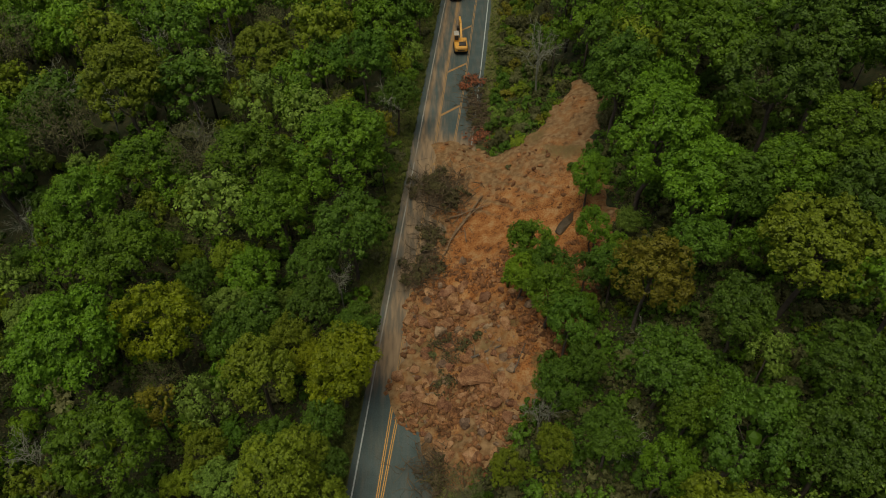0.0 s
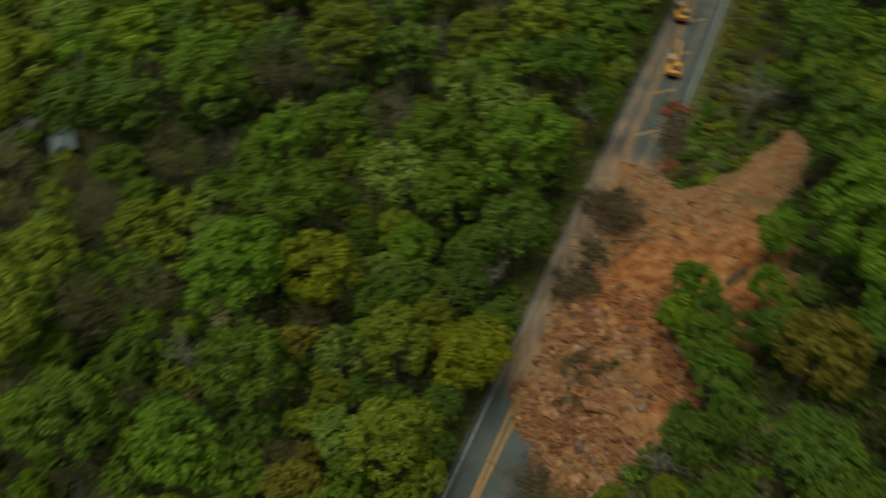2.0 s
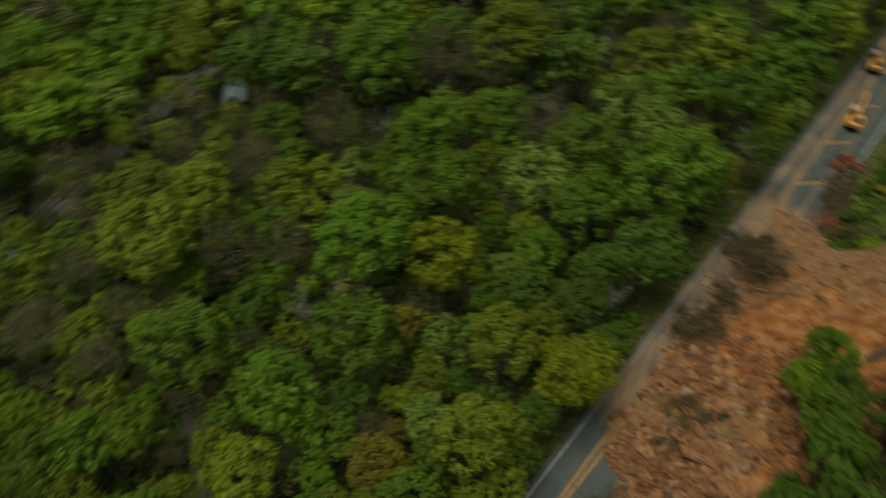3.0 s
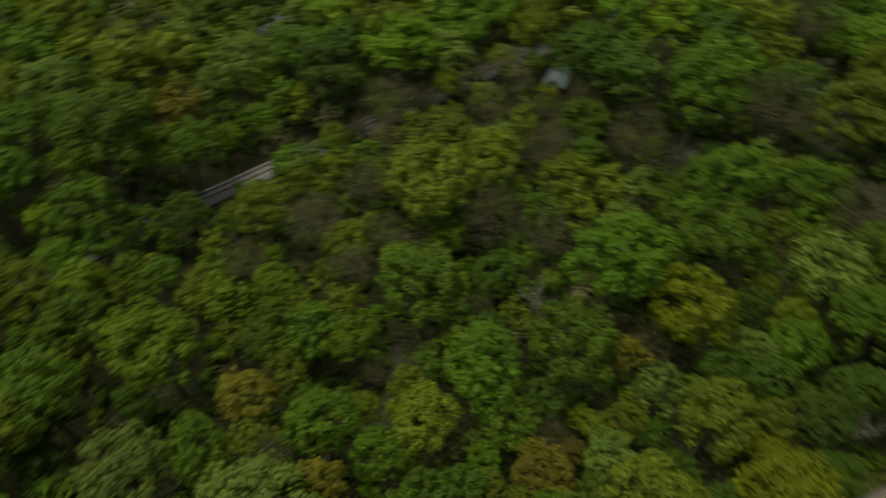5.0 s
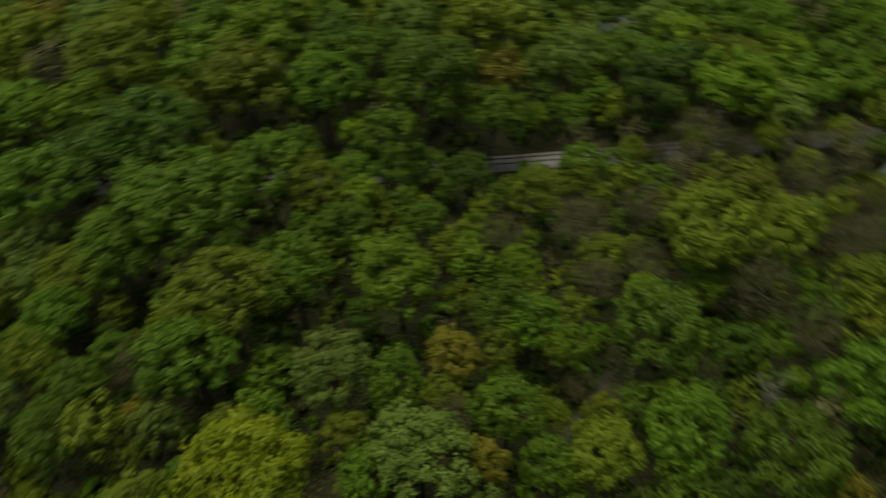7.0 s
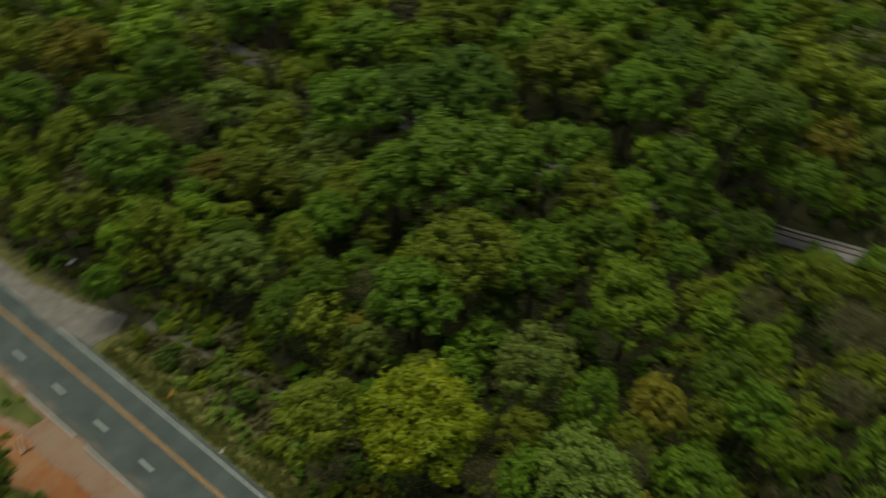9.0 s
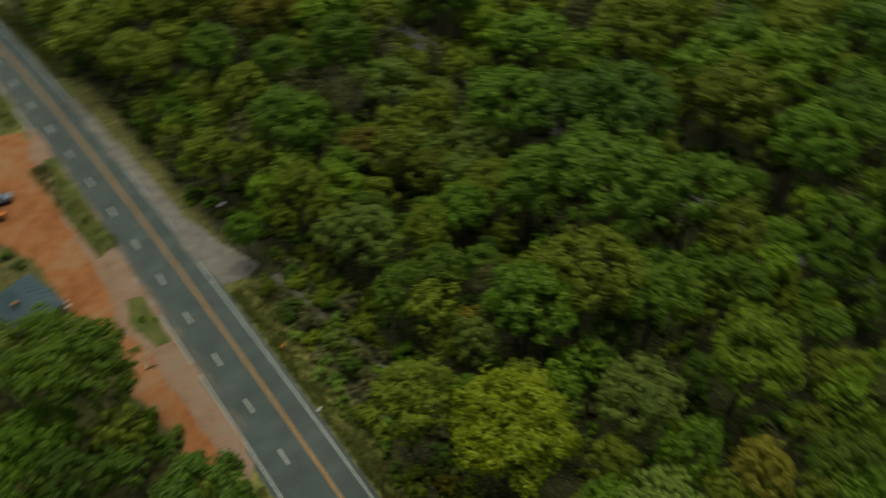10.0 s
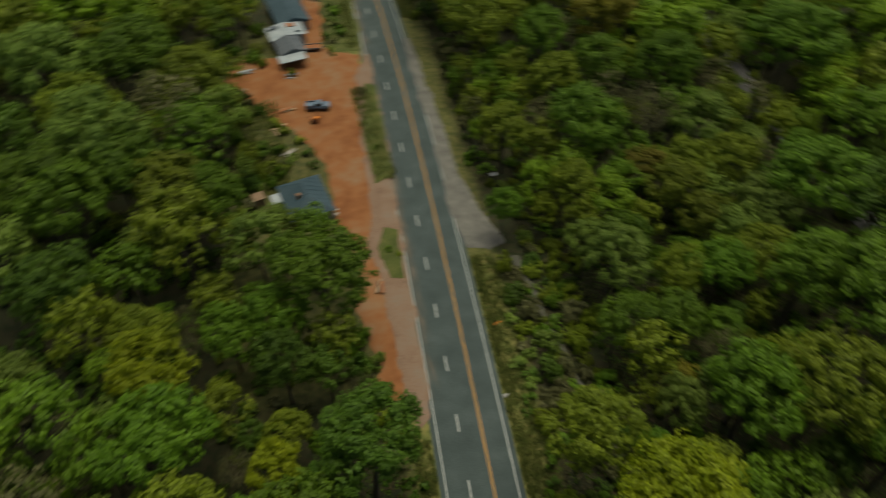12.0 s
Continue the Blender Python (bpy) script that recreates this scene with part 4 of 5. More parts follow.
chosen = []
for r_lo, r_hi, tries in ((5.2, 8.2, 3200), (3.4, 5.2, 6000), (2.0, 3.4, 8000)):
    for i in range(tries):
        (x, y), r = somewhere(), rng.uniform(r_lo, r_hi)
        if r > 4.4 and math.hypot(x, y) < 125 and 25 < math.degrees(math.atan2(-x, y)) % 360 < 135:
            continue
        if free(x, y, r):
            settle(TREE_CELLS, x, y, r)
            seen = -48 < math.degrees(math.atan2(-x, y)) % 360 - 360 * (math.degrees(math.atan2(-x, y)) % 360 > 290) < 218
            chosen.append((math.hypot(x, y) * (0.6 if y > 55 and -105 < x < 75 else 1.0) + (0 if seen else 300), mixed(x, y), x, y, r))
chosen.sort()
own = {"broadleaf_tree": 300 - len(named), "bare_tree": 80}
coarse = {k: [crown_arrays(77 + 13 * i + ord(k[0]), 2200, 0.265 / REACH, 38, (0.85, 0.95)[i], clump=2.2, plain=True) for i in range(2)] for k in LEAVES}
kinds = list(LEAVES)
far = []
for _, kind, x, y, r in chosen:
    name = "bare_tree" if kind in ("brown", "bare") else "broadleaf_tree"
    if own[name] > 0:
        own[name] -= 1
        plant(kind, x, y, r)
        continue
    kind = "brown" if kind == "bare" else kind
    V, F, c = rng.choice(coarse[kind])
    if kind == "brown":
        F = F[8 * 39::2]
    # beyond 110 m the tone also adds painted brightness to crowns that draw dim
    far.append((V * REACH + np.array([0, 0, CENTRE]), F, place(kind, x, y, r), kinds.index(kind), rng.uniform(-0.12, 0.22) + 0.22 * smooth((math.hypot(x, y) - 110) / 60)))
    V, F = [], []
    tube(V, F, [(0, 0, -2), (0, 0, CENTRE)], [0.35, 0.2], 4)
    far.append((np.array(V), np.array([t for f in F for t in ((f[0], f[1], f[2]), (f[0], f[2], f[3]))]), place(kind, x, y, r), len(kinds), 0))
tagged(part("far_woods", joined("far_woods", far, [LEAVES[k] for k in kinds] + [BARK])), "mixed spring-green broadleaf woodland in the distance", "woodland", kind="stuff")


# ---------------------------------------------------------------- bushes and undergrowth
def bush_arrays(seed, count, size, lobes=14):
    """A low dome of unit radius that stands on the ground."""
    V, F, c = crown_arrays(seed, count, size, lobes, 0.75, -0.05, clump=2.2, plain=True)
    return V + np.array([0, 0, 0.12]), F


def bush(kind, x, y, r, z=None):
    if ("bush", kind) not in MODELS:
        MODELS[("bush", kind)] = []
        for i in range(2):
            V, F = bush_arrays(400 + 17 * i + len(kind), 1700, 0.085)
            MODELS[("bush", kind)].append(mesh_of("bush", V, F.tolist(), LEAVES[kind]))
    g = random.Random(int(x * 57 + y * 193))
    ob = tagged(new("bush", g.choice(MODELS[("bush", kind)])), KIND_WORDS[kind] + " bush by the road or the slide", "bush", "roadside bushes")
    ob.matrix_basis = pose(x, y, float(height(x, y)) if z is None else z, 0, 0, g.uniform(0, 360)) @ Matrix.Diagonal((r, r * g.uniform(0.8, 1.15), r * g.uniform(0.9, 1.6), 1))
    return ob


def on_path(x, y, r):
    return (-80 < y < -36 and abs(x + 31.6 + 0.124 * (y + 80)) < 0.3 + 0.5 * r) or (-85 < y < -81 and x > -31.7)


count = 0
for i in range(12000):
    if i % 5 < 2:
        y = rng.uniform(110, 205)
        x, r = east(y) + rng.uniform(3.0, 17), rng.uniform(0.9, 2.2)
    else:
        y = rng.uniform(-190, -18)
        x, r = west(y) - 6.0 - 13 * rng.random() ** 0.8, rng.uniform(1.1, 2.9)
        if -150 < y < -80 and x > west(y) - 7 - 4.0 * smooth((y + 102) / 10):
            continue
    if count < 300 and not on_path(x, y, r) and apart(SHRUB_CELLS, x, y, r, 0.55) and free(x, y, r, 0.5, True):
        settle(SHRUB_CELLS, x, y, r)
        bush(rng.choices(["olive", "green", "sage", "brown", "gold", "deep"], [3, 0.5, 1.5, 5, 0.4, 2.5] if y > 0 else [4, 2.0, 2, 2.4, 0.5, 1])[0], x, y, r)
        count += 1
low = {k: [bush_arrays(500 + i + ord(k[0]), 100, 0.31, 5) for i in range(2)] for k in LEAVES}
low_fine = {k: [bush_arrays(540 + i + ord(k[0]), 380, 0.125, 8) for i in range(2)] for k in LEAVES}
under = []
low_mid = {k: [bush_arrays(570 + i + ord(k[0]), 190, 0.19, 6) for i in range(2)] for k in LEAVES}
for i in range(70000):
    stage = 0 if i < 34000 else 1 if i < 46000 else 2
    if i < 14000:
        x, y, r = rng.uniform(3, 62), rng.uniform(18, 128), rng.uniform(1.0, 2.3)
        if x < 26 - 0.3 * (y - 70) and len(under) > 250 and rng.random() < 0.3:
            continue
    elif stage == 0:
        a, d = radians(rng.uniform(-72, 232)), math.sqrt(rng.uniform(26 ** 2, 115 ** 2))
        x, y, r = -d * math.sin(a), d * math.cos(a), rng.uniform(1.1, 2.4)
    elif stage == 1 and i % 3:
        y = rng.uniform(-190, -20)
        x, r = west(y) - rng.uniform(5.6, 20), rng.uniform(1.0, 2.4)
    elif stage == 1:
        y = rng.uniform(110, 205)
        x, r = east(y) + rng.uniform(2.6, 20), rng.uniform(0.9, 2.0)
    else:
        (x, y), r = somewhere(), rng.uniform(1.3, 3.0)
    if len(under) >= ((1000 if i < 14000 else 2300), 3900, 4500)[stage]:
        continue
    if apart(SHRUB_CELLS, x, y, r, 0.5 if i < 14000 else 0.62) and not on_path(x, y, r) and free(x, y, r, 0.42 if stage == 1 else 0.16 if i < 14000 else 0.3, True):
        settle(SHRUB_CELLS, x, y, r)
        k = rng.choices(["olive", "green", "sage", "brown", "deep"], [0.7, 0.6, 0, 3.5, 4] if i < 14000 else [2, 2.5, 0.6, 1.5, 4] if stage != 1 else [5, 1, 2, 3, 1.5])[0]
        V, F = rng.choice((low_fine if i < 14000 else low_mid, low_fine, low_mid if math.hypot(x, y) < 105 else low)[stage][k])
        under.append((V, F, pose(x, y, float(height(x, y)), 0, 0, rng.uniform(0, 360)) @ Matrix.Diagonal((r, r, r * rng.uniform(0.7, 1.4), 1)), kinds.index(k), rng.uniform(-0.25, 0.25)))
tagged(part("undergrowth", joined("undergrowth", under, [LEAVES[k] for k in kinds])), "dense green and brown undergrowth beneath the trees", "undergrowth", kind="stuff")


def ground_cover(name, label, slots, mats, count, seed, x0, x1, y0, y1, near, reach):
    """Low herbs and fallen leaves strewn over the forest floor."""
    g = np.random.RandomState(seed)
    x, y = g.uniform(x0, x1, count), g.uniform(y0, y1, count)
    way = np.degrees(np.arctan2(-x, y))
    way = np.where(way < -75, way + 360, way)
    keep = (np.hypot(x, y) > near) & (np.hypot(x, y) < reach) & (way < 228) & ((x < west(y) - 5.2) | (x > east(y) + 2.6))
    keep &= (np.abs(x - rail_x(y)) > 2.8) & (inside(SCAR, x, y) < -0.3) & (inside(LOT_EDGE, x, y) < -0.6) & ~((y < -48) & (x > -40) & (x < 14))
    x, y = x[keep], y[keep]
    clump = waves(x, y, 1.3, seed + 40)
    n = len(x)
    pos = np.stack([x, y, height(x, y) + g.uniform(0.03, 0.5, n) * np.clip(0.6 + 0.6 * clump, 0.15, 1.3)], 1)
    a = g.normal(size=(n, 3)) * np.array([1, 1, 0.45])
    c = g.normal(size=(n, 3)) * np.array([1, 1, 0.45])
    a /= np.linalg.norm(a, axis=1)[:, None]
    c -= a * (a * c).sum(1)[:, None]
    c /= np.linalg.norm(c, axis=1)[:, None]
    s = g.uniform(0.13, 0.34, n)[:, None]
    V = np.stack([pos + a * s, pos - a * s * 0.5 + c * s * 0.8, pos - a * s * 0.5 - c * s * 0.8], 1)
    pick = (g.random_sample(n) + 0.25 * waves(x, y, 3.0, seed + 41)).clip(0, 0.999)
    items = []
    for k in range(slots):
        part_of = V[(pick * slots).astype(int) == k].reshape(-1, 3)
        items.append((part_of, np.arange(len(part_of)).reshape(-1, 3), pose(0, 0, 0), k, 0.0))
    tagged(part(name, joined(name, items, mats)), label, "ground cover", kind="stuff")


FLOOR_LEAVES = [LEAVES["deep"], DEADLEAF, LEAVES["green"], LEAVES["brown"]]
ground_cover("ground_cover", "low herbs and brown leaf litter above the slide", 4, FLOOR_LEAVES, 75000, 3, 3, 66, 16, 130, 20, 140)
ground_cover("ground_cover", "low herbs and brown leaf litter beneath the trees", 4, FLOOR_LEAVES, 170000, 4, -118, 3, -112, 128, 26, 122)

# ---------------------------------------------------------------- boulders, rubble and broken trees on the slide
def rock_mesh(seed, mat, flat=0.75, cut=0.48):
    g = np.random.RandomState(seed)
    bm = bmesh.new()
    bmesh.ops.create_icosphere(bm, subdivisions=2, radius=1.25)
    planes = g.normal(size=(11, 3))
    planes /= np.linalg.norm(planes, axis=1)[:, None]
    far_off = g.uniform(cut, 0.92, 11)
    for v in bm.verts:
        p = np.array(v.co)
        for n, d in zip(planes, far_off):
            over = p @ n - d
            if over > 0:
                p = p - n * over
        v.co = p * np.array([1, g.uniform(0.98, 1.02), flat]) + g.normal(size=3) * 0.02
    me = bpy.data.meshes.new("boulder")
    bm.to_mesh(me)
    bm.free()
    me.materials.append(mat)
    return me


ROCKS = [rock_mesh(60 + i, ROCK_GREY if i in (3, 7) else ROCK, (0.7, 0.55, 0.85)[i % 3]) for i in range(9)]


def boulder(x, y, r, i, stretch=1.0, tilt=(0, 0, 0), label="broken red-brown boulder lying in the clay slide"):
    ob = tagged(new("boulder", ROCKS[i % 9]), label, "rock", "boulders of the landslide")
    ob.matrix_basis = pose(x, y, float(slide_top(x, y)) + 0.06 * r, *tilt) @ Matrix.Diagonal((r, r * stretch, r, 1))
    return ob


slab = boulder(5.4, 58.4, 3.6, 4, 0.85, (14, -6, 20), "large flat red-brown slab of rock on the slide")
slab.data = rock_mesh(93, ROCK, 0.45, 0.3)
slab.location.z += 0.55
for x, y, r in [(1.2, 60.5, 1.3), (-0.3, 56.2, 1.1), (-2.2, 54.6, 1.2), (-3.6, 56.5, 0.9), (-5.2, 55.6, 1.0), (0.6, 53.2, 1.3), (-0.4, 51.0, 1.2), (0.2, 47.6, 1.3), (3.6, 44.8, 1.1),
                (8.8, 56.5, 1.2), (9.5, 60.0, 1.0), (1.5, 73.2, 1.6), (4.6, 71.0, 1.8), (-1.2, 70.6, 1.3), (-3.4, 69.3, 1.1), (-0.5, 66.5, 1.2), (2.8, 66.8, 1.0), (6.8, 72.8, 1.2), (-2.8, 73.6, 1.0), (9.8, 69.5, 1.1),
                (-4.6, 60.5, 1.0), (3.1, 54.8, 0.9), (11.4, 72.4, 0.8)]:
    boulder(x, y, r, int(x * 7 + y * 3), rng.uniform(0.7, 1.3), (rng.uniform(-25, 25), rng.uniform(-25, 25), rng.uniform(0, 360)))
made = 0
while made < 275:
    x, y = rng.uniform(-8, 14), rng.uniform(43, 84)
    r = 0.25 + 0.95 * rng.random() ** 2.4
    p = (np.array([x]), np.array([y]))
    if inside(SCAR, *p)[0] < -0.6 or rng.random() < smooth((x - 6) / 9) or rng.random() < 0.85 * smooth((y - 72) / 8):
        continue
    boulder(x, y, r, made, rng.uniform(0.65, 1.4), (rng.uniform(-30, 30), rng.uniform(-30, 30), rng.uniform(0, 360)))
    made += 1
g = np.random.RandomState(21)
bx, by = g.uniform(-9, 30, 42000), g.uniform(41, 119, 42000)
bed = inside(SCAR, bx, by)
often = (0.06 + 0.9 * smooth((84 - by) / 10)) * smooth(0.5 + 0.9 * waves(bx, by, 2.2, 31))
keep = np.flatnonzero((bed > -1.1) & (g.uniform(0, 1, 42000) < often))[:8200]
bz = slide_top(bx[keep], by[keep])
bits = []
for k, z in zip(keep, bz):
    r = 0.07 + 0.5 * rng.random() ** 3
    bits.append((ICO * np.array([1, rng.uniform(0.6, 1.3), 0.65]) * g.uniform(0.55, 1.35, (12, 1)), ICO_F, pose(bx[k], by[k], z + 0.1 * r, rng.uniform(0, 90), 0, rng.uniform(0, 360)) @ Matrix.Scale(r, 4), 0, 0))
tagged(part("rubble", joined("rubble", bits, [RUBBLE])), "loose clods and broken stone strewn over the clay", "rubble", kind="stuff")


def brush_heap(name, x, y, w, d, h, twigs, seed, leaf_mat, leaves, label, wood=HEAP_TWIG, turn=0):
    """A tangle of torn branches with dead leaves in it."""
    g = np.random.RandomState(seed)
    t = thing(name, label, "brushwood", "", pose(x, y, float(max(slide_top(x, y), height(x, y))), 0, 0, turn))
    V, F = [], []
    for i in range(twigs):
        p = np.array([g.normal() * w * 0.28, g.normal() * d * 0.28, g.uniform(-0.2, h * 0.6)])
        v = np.array([g.normal(), g.normal(), g.uniform(-0.1, 0.7)])
        v *= g.uniform(0.5, 1.0) * min(w, d) * 0.55 / np.linalg.norm(v)
        r = 0.03 + 0.12 * g.random_sample() ** 3
        mid = limb(V, F, p, p + v, r, 0.018, g, 0.35, 3, 4)[2]
        w2 = g.normal(size=3) * 0.3 * np.linalg.norm(v)
        limb(V, F, mid, mid + w2, r * 0.5 + 0.01, 0.012, g, 0.2, 1, 3)
    tagged(part("branch_tangle", mesh_of("branch_tangle", V, F, wood), None, t, "tangled torn branches"), kind="stuff")
    if leaves:
        c = g.normal(size=(18, 3)) * np.array([w * 0.24, d * 0.24, h * 0.12]) + np.array([0, 0, h * 0.3])
        tri = leaves_on(g, c, np.full(18, 0.16 * min(w, d)), g.normal(size=(18, 3)) * 0.5, leaves, 0.16)
        foliage = part("foliage", mesh_of("foliage", tri, np.arange(len(tri)).reshape(-1, 3).tolist(), leaf_mat), None, t, "withered brown leaves")
        tagged(foliage, kind="stuff")
    return t


brush_heap("brush_heap", -0.2, 99.0, 10, 11, 3.4, 380, 1, HEAPLEAF, 9500, "dark brown heap of uprooted branches on the road", turn=20)
brush_heap("brush_heap", -2.2, 88.5, 5, 9, 2.0, 150, 2, HEAPLEAF, 3000, "brown torn branches along the slide's edge")
brush_heap("brush_heap", -3.2, 80.5, 7, 9, 2.4, 190, 3, HEAPLEAF, 4200, "brown torn branches along the slide's edge", turn=-30)
brush_heap("brush_heap", -0.6, 43.4, 9, 8, 2.6, 220, 4, HEAPLEAF, 900, "bare grey-brown brushwood at the foot of the slide")
brush_heap("brush_heap", 1.6, 63.4, 8, 5, 1.4, 80, 6, HEAPLEAF, 1300, "green and brown torn branches between the boulders")
brush_heap("brush_heap", 0.4, 57.6, 6, 5, 1.0, 60, 9, HEAPLEAF, 900, "green and brown torn branches between the boulders")
brush_heap("fallen_tree", 7.5, 124.0, 5, 18, 2.4, 420, 7, HEAPLEAF, 3600, "uprooted tree lying along the road's verge", turn=8)
brush_heap("fallen_tree", 6.2, 134.6, 5.5, 5, 2.2, 90, 8, RUSTLEAF, 2600, "rust-red leafy top of a fallen tree", turn=10)
brush_heap("fallen_tree", 8.6, 116.0, 6, 6, 1.6, 90, 12, RUSTLEAF, 1500, "rust-red root plate of a fallen tree", turn=10)


def log(x0, y0, x1, y1, r, seed, mat=LOGWOOD, label="bare fallen trunk lying on the clay"):
    g = np.random.RandomState(seed)
    V, F = [], []
    pts = limb(V, F, (x0, y0, float(slide_top(x0, y0)) + 0.35), (x1, y1, float(slide_top(x1, y1)) + 0.5), r, r * 0.5, g, 0.02, 6, 7)
    for p in pts[2:6]:
        limb(V, F, p, p + g.normal(size=3) * np.array([1.2, 1.2, 0.4]) + np.array([0, 0, 0.5]), r * 0.4, 0.03, g, 0.2, 3, 4)
    tagged(part("log", mesh_of("log", V, F, mat, True)), label, "log")


log(1.8, 88.2, 7.4, 97.0, 0.24, 1)
log(3.0, 90.6, 8.2, 95.4, 0.13, 21)
log(4.2, 86.8, 3.4, 94.5, 0.12, 22)
log(8.8, 113.5, 6.6, 133.5, 0.2, 11, label="pale stem of an uprooted tree beside the road")
log(1.2, 93.0, 8.6, 93.8, 0.18, 2)
log(3.0, 60.8, 9.0, 62.4, 0.22, 3, BARK, "dark fallen trunk among the boulders")
log(0.2, 84.0, 2.6, 90.5, 0.16, 4)
log(24.5, 78.0, 26.5, 86.0, 0.16, 5, BARK, "dark fallen trunk at the slide's edge")
log(10.5, 57.0, 12.5, 61.5, 0.14, 6, BARK, "dark fallen trunk among the boulders")
# earth-covered ledge of dark rock in the gully
brow = boulder(21.4, 85.2, 0.95, 3, 3.3, (8, 10, -36), "dark exposed ledge of rock high on the slide")
brow.data = brow.data.copy()
brow.data.materials[0] = LEDGE

for kind, x, y, r in [("deep", 14.5, 72.0, 2.6), ("deep", 11.5, 75.0, 1.8), ("deep", 17.5, 66.0, 2.4), ("deep", 19.5, 60.0, 2.6), ("deep", 15.5, 56.5, 2.4), ("brown", 10.2, 47.0, 1.6),
                      ("deep", 12.5, 50.5, 2.2), ("brown", 7.6, 42.6, 0.9), ("brown", 9.5, 42.6, 1.1), ("deep", 17.0, 52.0, 2.5), ("brown", 14.0, 43.5, 2.2), ("deep", 20.5, 54.5, 2.4),
                      ("deep", 23.5, 97.0, 1.4), ("deep", 25.5, 91.0, 1.6), ("deep", 27.5, 100.0, 2.2), ("brown", 30.5, 108.0, 2.0), ("brown", 14.0, 119.5, 1.5), ("brown", 17.5, 121.5, 1.7),
                      ("brown", 20.0, 124.0, 1.8), ("brown", 11.5, 118.8, 1.3), ("brown", 24.5, 123.0, 1.8), ("brown", 12.5, 103.5, 0.7), ("brown", 5.5, 64.8, 0.9), ("brown", -1.5, 62.3, 0.8), ("brown", -0.8, 57.6, 0.9)]:
    bush(kind, x, y, r, float(slide_top(x, y)) if inside(SCAR, np.array([x]), np.array([y]))[0] > 0 else None)


# ---------------------------------------------------------------- excavators on the road
def excavator(x, y, turn, swing, label):
    t = thing("excavator", label, "excavator", "excavators on the road", pose(x, y, 0.03, 0, 0, turn))
    for side in (-1, 1):
        track = part("track", box(0.62, 4.0, 0.95, side * 1.25, 0, 0, 0.3), BLACK, t, "black steel crawler track")
        for k in range(5):
            part("roller", disc(0.24, 0.1, side * 1.58, -1.4 + 0.7 * k, 0.42, 12), STEEL, track)
        part("step", box(0.25, 1.2, 0.08, side * 1.68, 0, 0.7, 0.02), STEEL, track)
    part("undercarriage", box(2.0, 2.2, 0.6, 0, 0, 0.4, 0.1), STEEL, t, "dark steel frame")
    part("slew_ring", box(1.5, 1.5, 0.2, 0, 0, 0.98, 0.05), STEEL, t)
    house = part("upper_body", box(3.0, 3.7, 1.15, 0, -0.55, 1.18, 0.14), MACHINE, t, "yellow engine housing")
    part("counterweight", box(3.0, 0.75, 1.25, 0, -2.55, 1.12, 0.28), MACHINE, house, "rounded yellow counterweight")
    part("engine_cover", box(1.7, 1.5, 0.22, 0.35, -1.5, 2.33, 0.08), STEEL, house, "dark engine cover")
    part("exhaust", disc(0.09, 0.7, 0.9, -0.8, 2.7, 8), STEEL, house)
    part("tail_lamp", box(1.6, 0.06, 0.22, 0, -2.94, 1.55, 0.02), STEEL, house, "dark radiator grille")
    cab = part("cab", box(1.05, 1.75, 1.75, -0.95, 0.45, 2.28, 0.12), MACHINE, t, "yellow operator cab")
    part("cab_roof", box(1.12, 1.8, 0.1, -0.95, 0.45, 4.0, 0.04), SIDING, cab, "pale cab roof")
    for w, d, px, py in ((0.85, 0.04, -0.95, 1.34), (0.04, 1.4, -1.485, 0.45), (0.04, 1.4, -0.415, 0.45), (0.85, 0.04, -0.95, -0.435)):
        part("window", box(w, d, 1.1, px, py, 2.75, 0.01), GLASS, cab, "dark glass pane")
    # boom, stick and bucket reach forwards
    def beam(name, a, b, w0, h0, w1, h1, mat, parent, label=""):
        bm = bmesh.new()
        a, b = Vector(a), Vector(b)
        d = (b - a).normalized()
        side, up = Vector((1, 0, 0)), Vector((1, 0, 0)).cross(d) * -1
        ring = [[bm.verts.new(p + side * sx * w / 2 + up * sz * h / 2) for sx, sz in ((-1, -1), (1, -1), (1, 1), (-1, 1))] for p, w, h in ((a, w0, h0), (b, w1, h1))]
        for k in range(4):
            bm.faces.new((ring[0][k], ring[0][(k + 1) % 4], ring[1][(k + 1) % 4], ring[1][k]))
        bm.faces.new(ring[0][::-1])
        bm.faces.new(ring[1])
        bmesh.ops.recalc_face_normals(bm, faces=bm.faces[:])
        bmesh.ops.bevel(bm, geom=bm.edges[:], offset=0.04, segments=1, affect="EDGES")
        return part(name, bm, mat, parent, label)
    s = math.tan(radians(swing))
    boom = beam("boom", (0.25, 1.0, 1.9), (0.25 + 3 * s, 4.2, 4.3), 0.55, 0.7, 0.5, 0.85, MACHINE, t, "yellow boom")
    beam("boom_tip", (0.25 + 3 * s, 4.1, 4.3), (0.25 + 6 * s, 7.4, 3.9), 0.5, 0.8, 0.42, 0.5, MACHINE, boom)
    beam("boom_ram", (0.25, 1.5, 1.6), (0.25 + 2.6 * s, 3.9, 3.6), 0.18, 0.18, 0.12, 0.12, STEEL, boom, "hydraulic ram")
    stick = beam("stick", (0.25 + 5.8 * s, 7.2, 4.1), (0.25 + 6.4 * s, 8.1, 1.2), 0.4, 0.55, 0.34, 0.36, MACHINE, t, "yellow dipper arm")
    part("bucket", box(1.25, 1.0, 0.95, 0.25 + 6.4 * s, 7.8, 0.25, 0.18), STEEL, stick, "toothed steel bucket")
    return t


excavator(4.1, 148.3, 3, 0, "yellow tracked excavator parked on the hatched centre of the road")
excavator(3.0, 171.5, 10, 6, "yellow tracked excavator farther along the muddy road")


